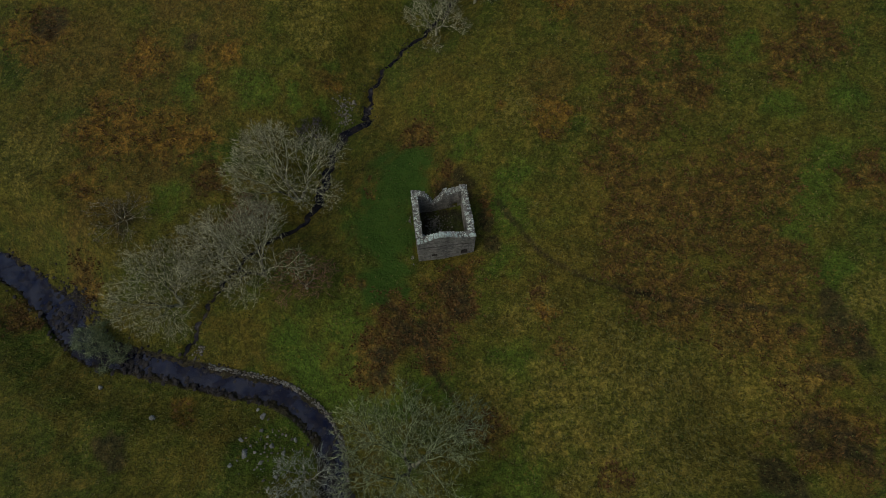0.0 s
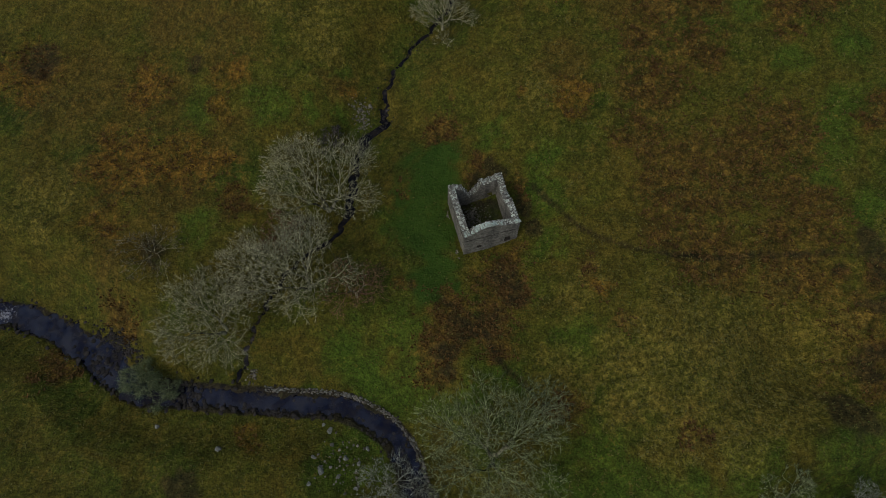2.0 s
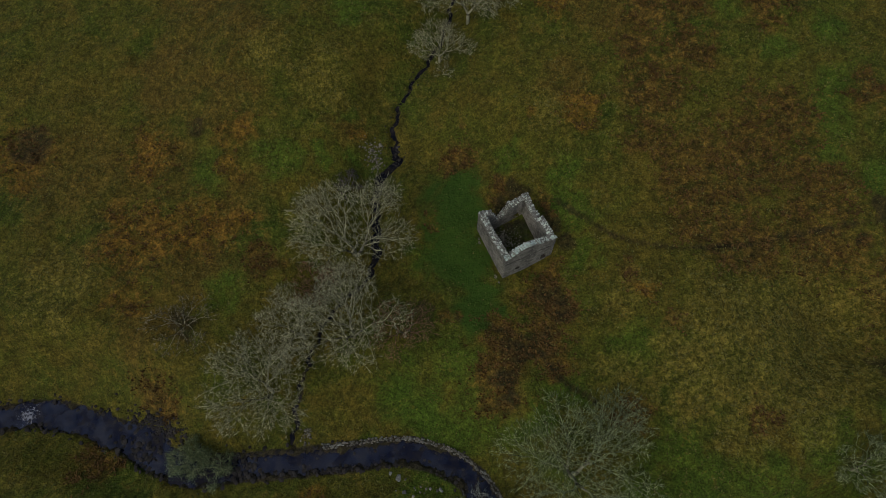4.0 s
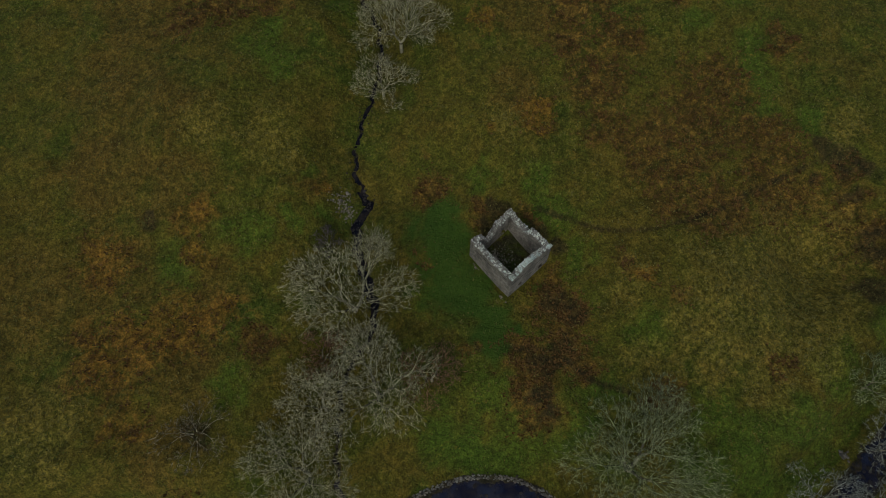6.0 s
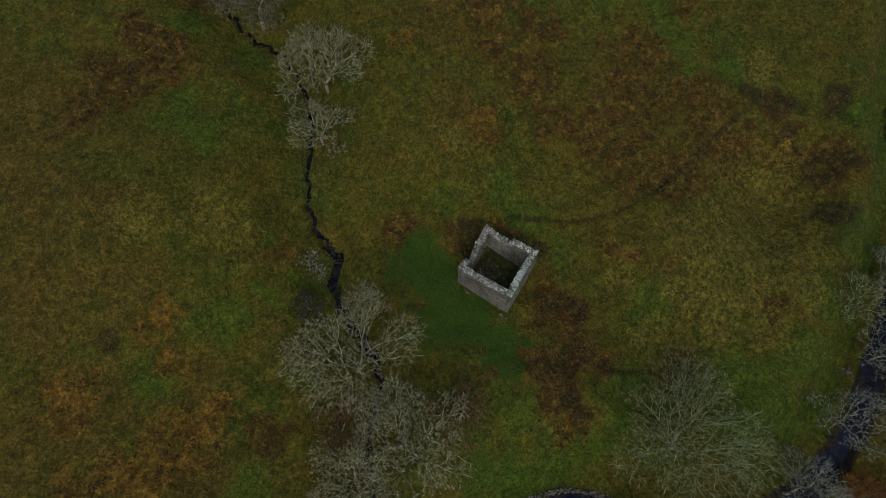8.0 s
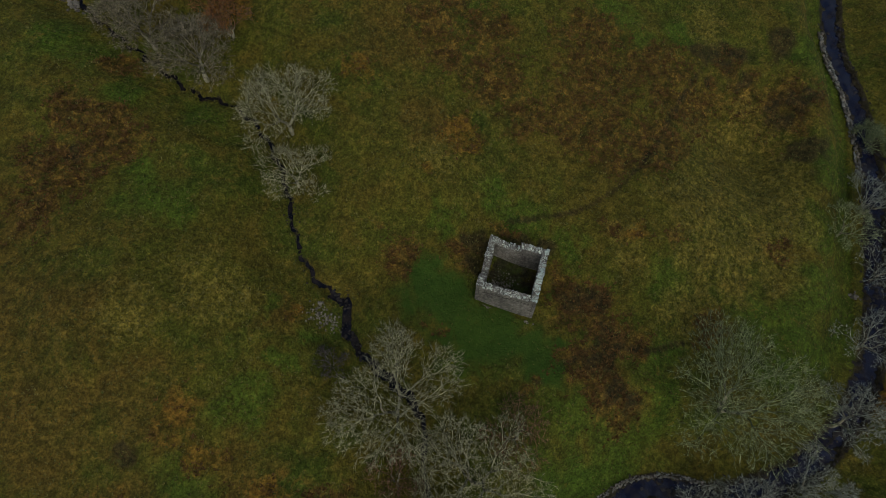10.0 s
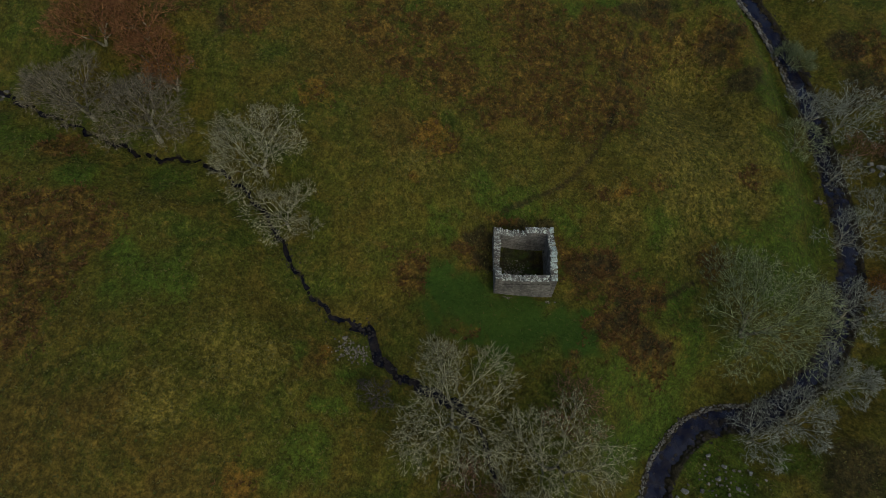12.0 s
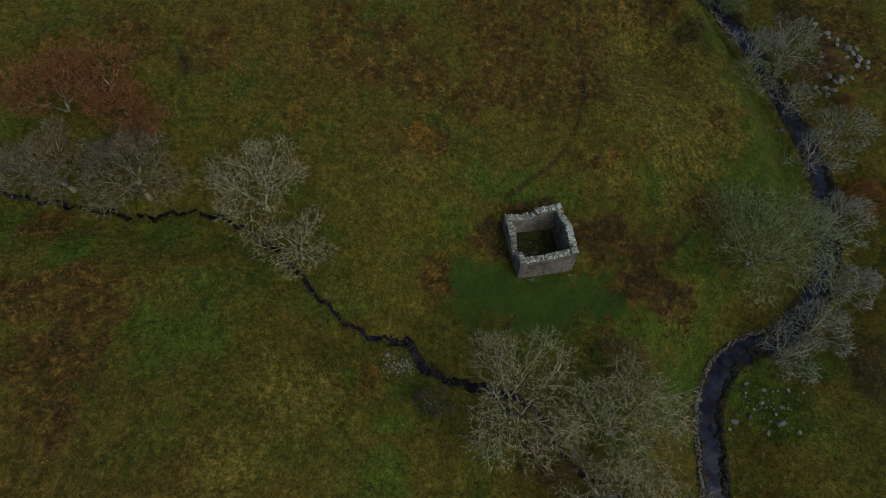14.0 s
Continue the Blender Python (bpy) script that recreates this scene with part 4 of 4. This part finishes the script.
def grow(seed, height, spread, stems=1, count=1500, lift=0.22, twig=0.019, fan=9):
    """A bare tree: rows of limbs and of twigs (from, to, radii), rooted at the origin. Each branch parts towards groups of twig ends."""
    rs = np.random.RandomState(seed)
    tips = crown_tips(rs, height, spread, count, lift)
    limbs, twigs, ends, sprays = [], [], [], []

    def curve(p, d, q, r0, r1, rows):
        far = np.linalg.norm(q - p)
        n = 4 if far > 2.5 else 3 if far > 1.3 else 2 if far > 0.55 else 1
        c = p + d * far * 0.26 + rs.normal(0, 0.045 * far, 3)
        last, t_last = p, r0
        for t in np.linspace(0, 1, n + 1)[1:]:
            here = (1 - t) ** 2 * p + 2 * t * (1 - t) * c + t * t * q
            if t < 1:
                here = here + rs.normal(0, 0.03 * far, 3)
            r = r0 + (r1 - r0) * t
            rows.append((last, here, t_last, r))
            last, t_last = here, r
        out = q - c
        return out / max(np.linalg.norm(out), 1e-6)

    stack = []
    foot = np.array([0.0, 0.0, -0.5])
    groups = np.array_split(tips[np.argsort(np.arctan2(tips[:, 1], tips[:, 0]))], stems)
    for g in groups:
        mid = g.mean(0)
        q = np.array([mid[0] * 0.22, mid[1] * 0.22, height * rs.uniform(0.10, 0.17)])
        r = twig * len(g) ** 0.42
        d = curve(foot + np.array([mid[0], mid[1], 0]) * 0.03, np.array([0, 0, 1.0]), q, r * 1.35, r, limbs)
        stack.append((q, d, g))
    while stack:
        p, d, g = stack.pop()
        if len(g) == 1:
            ends.append((p, d, g[0]))
            continue
        k = 2 if len(g) < 60 or rs.random_sample() < 0.5 else 3
        k = min(k, len(g))
        seeds = g[rs.choice(len(g), k, replace=False)]
        for _ in range(3):
            near_to = ((g[:, None] - seeds[None]) ** 2).sum(-1).argmin(1)
            seeds = np.stack([g[near_to == j].mean(0) if (near_to == j).any() else seeds[j] for j in range(k)])
        for j in range(k):
            some = g[near_to == j]
            if not len(some):
                continue
            mid = some.mean(0)
            f = 0.26 if len(some) > 0.12 * count else 0.36 if len(some) > 25 else 0.5
            q = p + (mid - p) * (f if len(some) > 1 else 0.6)
            r0, r1 = twig * len(some) ** 0.42, twig * max(1, len(some) * 0.9) ** 0.42
            dd = curve(p, d, q, r0, r1, limbs if len(some) > 0.10 * count else twigs)
            stack.append((q, dd, some))
    for p, d, q in ends:
        curve(p, d, q, twig, twig * 0.6, twigs)
        out = q - p
        far = max(np.linalg.norm(out), 0.5)
        t = rs.uniform(0.15, 1.0, (fan, 1))
        a = p + out * t
        b = a + out / far * rs.uniform(0.45, 1.2, (fan, 1)) + rs.normal(0, 0.2, (fan, 3)) + np.array([0, 0, 0.08])
        sprays.append((a, b))
    pack = lambda rows: [tuple(np.array(c, float) for c in zip(*rows))]
    return pack(limbs), pack(twigs), np.vstack([a for a, b in sprays]), np.vstack([b for a, b in sprays])


def spikes(p0, p1, r):
    """Fine twigs from p0 that run out to a point at p1."""
    d = (p1 - p0) / np.maximum(np.linalg.norm(p1 - p0, axis=1, keepdims=True), 1e-6)
    a = np.cross(d, np.array([[0.31, 0.87, 0.38]]))
    a /= np.maximum(np.linalg.norm(a, axis=1, keepdims=True), 1e-6)
    b = np.cross(d, a)
    ring = [p0 + r * (math.cos(k * 2.094) * a + math.sin(k * 2.094) * b) for k in range(3)]
    v = np.stack(ring + [p1], 1).reshape(-1, 3)
    f = 4 * np.arange(len(p0))[:, None, None] + np.array([(0, 1, 3), (1, 2, 3), (2, 0, 3)])
    return v, f.reshape(-1, 3)


def leaf_cloud(seed, tips, size, per_tip):
    """Small leaf quads round twig tips."""
    rs = np.random.RandomState(seed)
    c = np.repeat(tips, per_tip, 0) + rs.normal(0, 0.28, (len(tips) * per_tip, 3))
    a, b = rs.normal(0, 1, c.shape), rs.normal(0, 1, c.shape)
    a /= np.linalg.norm(a, axis=1, keepdims=True)
    b -= (a * b).sum(1, keepdims=True) * a
    b /= np.linalg.norm(b, axis=1, keepdims=True)
    s = size * rs.uniform(0.6, 1.3, (len(c), 1))
    v = np.stack([c - a * s, c + b * s * 0.6, c + a * s, c - b * s * 0.6], 1)
    return v.reshape(-1, 3), np.arange(4 * len(c)).reshape(-1, 4)


def tree(x, y, seed, height, spread, label, category="tree", twig=M_TWIG, stems=1, count=1500, lift=0.22, thick=0.0135, leaves=None, leaf=0.12, per=2, group="", name="bare_tree"):
    limbs, twigs, start, end = grow(seed, height, spread, stems, int(count * (1.0 if height > 5.8 else 0.9)), lift, thick)
    root = thing(name, label, category, (x, y, on_ground(x, y)), group)
    v, f = joined([tubes(*rows, 6) for rows in limbs])
    part("trunk", make_mesh("trunk", v, f, M_BARK, flat=False), root, "grey lichened trunk and limbs")
    v, f = joined([tubes(*rows, 3) for rows in twigs])
    part("crown", make_mesh("crown", v, f, twig, flat=False), root, "spreading bare branches")
    part("twig_spray", make_mesh("twig_spray", *spikes(start, end, thick * 1.15), twig, flat=False), root, "fine bare twigs", kind="stuff")
    if leaves:
        v, f = leaf_cloud(seed, end[::6], leaf, per)
        part("foliage", make_mesh("foliage", v, f, leaves), root)
    return root


GREY = "leafless tree with pale grey-green lichened branches beside the stream"
tree(-22.7, 7.8, 1, 16.0, 8.7, GREY, stems=3, count=1728, group="trees along the stream")
tree(-26.6, -5.0, 2, 14.0, 8.0, "wide leafless tree with pale branches over the stream", stems=2, count=1555, group="trees along the stream")
tree(-33.8, -1.5, 3, 11.0, 6.0, "smaller leafless tree with pale branches over the stream", count=950, group="trees along the stream")
tree(-40.4, -7.8, 4, 11.5, 7.8, "leafless tree with pale twigs near the river bank", stems=2, count=1468, group="trees along the stream")
tree(-19.8, -8.0, 5, 5.5, 4.8, "low leafless tree with reddish brown twigs", twig=M_REDTWIG, count=604, group="trees along the stream")
tree(-30.5, 4.3, 6, 4.5, 3.8, "low reddish brown thicket beside the stream", "bush", twig=M_REDTWIG, stems=3, count=540, lift=0.1, name="thicket")
tree(-5.0, -32.4, 7, 14.0, 9.6, "very wide leafless tree with greenish grey branches on the river bank", twig=M_MOSS, stems=3, count=2300, group="trees along the river")
tree(-9.8, -45.2, 8, 9.0, 4.6, "leafless tree with cool grey branches leaning over the river", twig=M_COOL, count=864, group="trees along the river")
tree(-15.8, -39.0, 9, 8.0, 4.6, "leafless tree with cool grey branches over the river bend", twig=M_COOL, count=777, group="trees along the river")
tree(-19.2, -33.5, 10, 7.0, 4.6, "small leafless tree with cool grey branches over the water", twig=M_COOL, count=518, group="trees along the river")
tree(0.2, -48.4, 11, 10.0, 4.9, "leafless tree with cool grey branches over the river", twig=M_COOL, count=691, group="trees along the river")
tree(16.4, -55.8, 12, 8.0, 5.0, "leafless tree with tangled grey branches on the far river bank", twig=M_COOL, count=520, group="trees along the river")
tree(12.6, -49.9, 32, 7.5, 5.0, "leafless tree with tangled grey branches over the river", twig=M_COOL, count=420, group="trees along the river")
tree(35.4, -47.6, 13, 7.5, 4.6, "leafless tree with grey branches leaning over the river", twig=M_COOL, stems=2, count=520, group="trees along the river")
tree(34.6, -52.6, 33, 9.0, 6.0, "leafless tree with reddish grey branches on the far river bank", twig=M_COOL, stems=2, count=600, group="trees along the river")
tree(29.5, -54.6, 34, 4.5, 3.2, "reddish leafless thicket on the far river bank", "bush", twig=M_REDTWIG, stems=3, count=300, lift=0.1, name="thicket")
tree(28.2, -43.6, 14, 6.0, 4.0, "small leafless tree with greenish twigs on the river bank", twig=M_MOSS, count=420, group="trees along the river")
tree(24.6, -50.6, 35, 7.0, 4.4, "small leafless tree with grey twigs over the water", twig=M_COOL, count=300, group="trees along the river")
tree(6.2, 37.4, 15, 11.0, 7.2, "round leafless tree with grey-green branches beside the upper stream", count=1500, thick=0.0115, group="trees along the stream")
tree(-0.2, 33.4, 16, 6.5, 5.0, "small leafless tree over the upper stream", count=720, thick=0.0115, group="trees along the stream")
tree(9.2, 61.2, 17, 10.0, 6.2, "leafless tree with brownish grey twigs on the upper stream bank", twig=M_DULL, count=1450, group="trees along the stream")
tree(8.2, 52.4, 18, 10.0, 6.8, "leafless tree with dense brownish grey twigs on the upper stream bank", twig=M_DULL, count=1650, group="trees along the stream")
tree(62.5, -51.5, 19, 7.0, 5.0, "leafless grey tree on the far river bank", twig=M_COOL, count=604, group="trees along the river")
tree(18.6, 61.0, 20, 7.5, 5.8, "dull red-brown half-bare tree behind the stream", twig=M_RUSTTWIG, leaves=M_LEAF_RUST, stems=3, count=1036, lift=0.1, leaf=0.09, per=1, name="red_twigged_tree")
tree(21.0, 56.0, 30, 7.0, 5.8, "dull red-brown half-bare tree on the slope", twig=M_RUSTTWIG, leaves=M_LEAF_RUST, stems=3, count=864, lift=0.1, leaf=0.09, per=1, name="red_twigged_tree")
tree(16.6, 53.4, 36, 6.0, 4.4, "small rust-brown tree among grey bare trees", twig=M_RUSTTWIG, leaves=M_LEAF_RUST, stems=3, count=620, lift=0.1, leaf=0.09, per=1, name="red_twigged_tree")
tree(14.6, 50.6, 21, 5.5, 3.4, "orange-brown bush with withered leaves behind bare trees", "bush", leaves=M_LEAF_ORANGE, twig=M_REDTWIG, stems=3, count=504, lift=0.1, leaf=0.10, per=2, name="autumn_bush")
tree(5.0, -56.2, 22, 3.6, 3.8, "orange autumn bush on the far river bank", "bush", leaves=M_LEAF_ORANGE, twig=M_REDTWIG, stems=3, count=504, lift=0.1, leaf=0.10, per=3, name="autumn_bush")
tree(22.6, -59.6, 23, 2.0, 1.8, "small rust-orange bush among boulders", "bush", leaves=M_LEAF_ORANGE, twig=M_REDTWIG, stems=3, count=260, lift=0.1, leaf=0.08, per=3, name="autumn_bush")
tree(31.0, -59.6, 24, 2.4, 3.0, "small dark red bush among boulders", "bush", leaves=M_LEAF_RUST, twig=M_REDTWIG, stems=3, count=300, lift=0.1, leaf=0.08, per=3, name="autumn_bush")
tree(-20.9, 18.0, 25, 2.0, 2.8, "low dark leafless shrub beside the stone heap", "shrub", twig=M_DUSK, stems=4, count=280, lift=0.08, name="bare_shrub")
tree(49.2, -47.0, 26, 4.5, 3.4, "rounded dull green willow bush by the river", "bush", leaves=M_LEAF_GREEN, twig=M_MOSS, stems=4, count=504, lift=0.1, leaf=0.075, per=6, name="willow_bush")
tree(-53.6, -12.4, 27, 3.4, 2.9, "rounded dull green willow bush over the river", "bush", leaves=M_LEAF_GREEN, twig=M_MOSS, stems=4, count=504, lift=0.1, leaf=0.075, per=6, name="willow_bush")
tree(-50.2, -14.6, 28, 3.0, 2.6, "dull green willow bush on the river bank", "bush", leaves=M_LEAF_GREEN, twig=M_MOSS, stems=4, count=320, lift=0.1, leaf=0.09, per=3, name="willow_bush")
tree(-49.5, 4.8, 29, 1.6, 5.0, "thin grey leafless scrub in the grass", "shrub", twig=M_DULL, stems=4, count=240, lift=0.08, name="bare_shrub")
tree(-0.5, 30.0, 31, 1.2, 2.4, "thin pale leafless branches by the stream cut", "shrub", twig=M_TWIG, stems=3, count=60, lift=0.1, name="bare_shrub")

# ---------------------------------------------------------------- grass tussocks and bracken


def tufts(name, seed, count, weight, blades, tall, wide, mat, label, lean=0.7, tries=4):
    """Clumps of narrow blades, spread where weight(x, y) is high."""
    rs = np.random.RandomState(seed)
    x, y = rs.uniform(-86, 80, count * tries), rs.uniform(-72, 92, count * tries)
    keep = rs.random_sample(count * tries) < weight(x, y)
    x, y = x[keep][:count], y[keep][:count]
    z = ground(x, y)
    n = len(x)
    a = rs.uniform(0, 6.283, (n, blades))
    size = rs.uniform(0.55, 1.35, (n, 1))
    h, reach = tall * size * rs.uniform(0.7, 1.2, (n, blades)), lean * tall * size * rs.uniform(0.5, 1.3, (n, blades))
    c, s = np.cos(a), np.sin(a)
    base = np.stack([x, y, z - 0.04], -1)[:, None]
    w = wide * size
    left = base + np.stack([-s * w, c * w, 0 * c], -1)
    right = base + np.stack([s * w, -c * w, 0 * c], -1)
    tip_l = base + np.stack([c * reach - s * w * 0.5, s * reach + c * w * 0.5, h], -1)
    tip_r = base + np.stack([c * reach + s * w * 0.5, s * reach - c * w * 0.5, h], -1)
    v = np.stack([left, right, tip_r, tip_l], 2).reshape(-1, 3)
    f = 4 * np.arange(n * blades)[:, None] + np.arange(4)[None]
    tagged(new(name, make_mesh(name, v, f, mat)), label, "grass" if "grass" in name else "bracken", kind="stuff")


def dry(x, y):
    wet = np.minimum(near(x, y, RIVER_LINE)[0] - 2.4, near(x, y, STREAM_LINE)[0] - 0.7)
    house = np.maximum(np.abs(x), np.abs(y)) > 4.9
    return (wet > 0) * house


def fern_weight(x, y):
    return dry(x, y) * np.clip(np.maximum(np.maximum(0.6 * amount(x, y, FERN_HILL_AT), amount(x, y, FERN_LOW_AT)), 0.4 * amount(x, y, RUST_AT)) * (0.34 + 0.75 * wave_noise(x, y, 3.5, 31) + 0.45 * wave_noise(x, y, 1.3, 32)), 0, 1)


def tussock_weight(x, y):
    return dry(x, y) * (1 - 0.9 * amount(x, y, LAWN_AT)) * np.clip(0.3 + 0.5 * amount(x, y, STRAW_AT) + 0.35 * wave_noise(x, y, 6, 33), 0.03, 1)


def sward_weight(x, y):
    return dry(x, y) * np.clip(0.25 + 0.6 * amount(x, y, LAWN_AT) + 0.3 * wave_noise(x, y, 5, 35), 0.02, 1)


tufts("bracken_fronds", 51, 40000, fern_weight, 5, 0.24, 0.07, M_FERN, "brown withered bracken fronds covering the slope", 1.3, 10)
tufts("grass_tussocks", 52, 38000, tussock_weight, 4, 0.20, 0.045, M_TUSSOCK, "straw-coloured tussocks of moor grass", 1.0)
tufts("grass_sward", 53, 26000, sward_weight, 3, 0.12, 0.05, M_SWARD, "short green grass cropped close", 1.0)
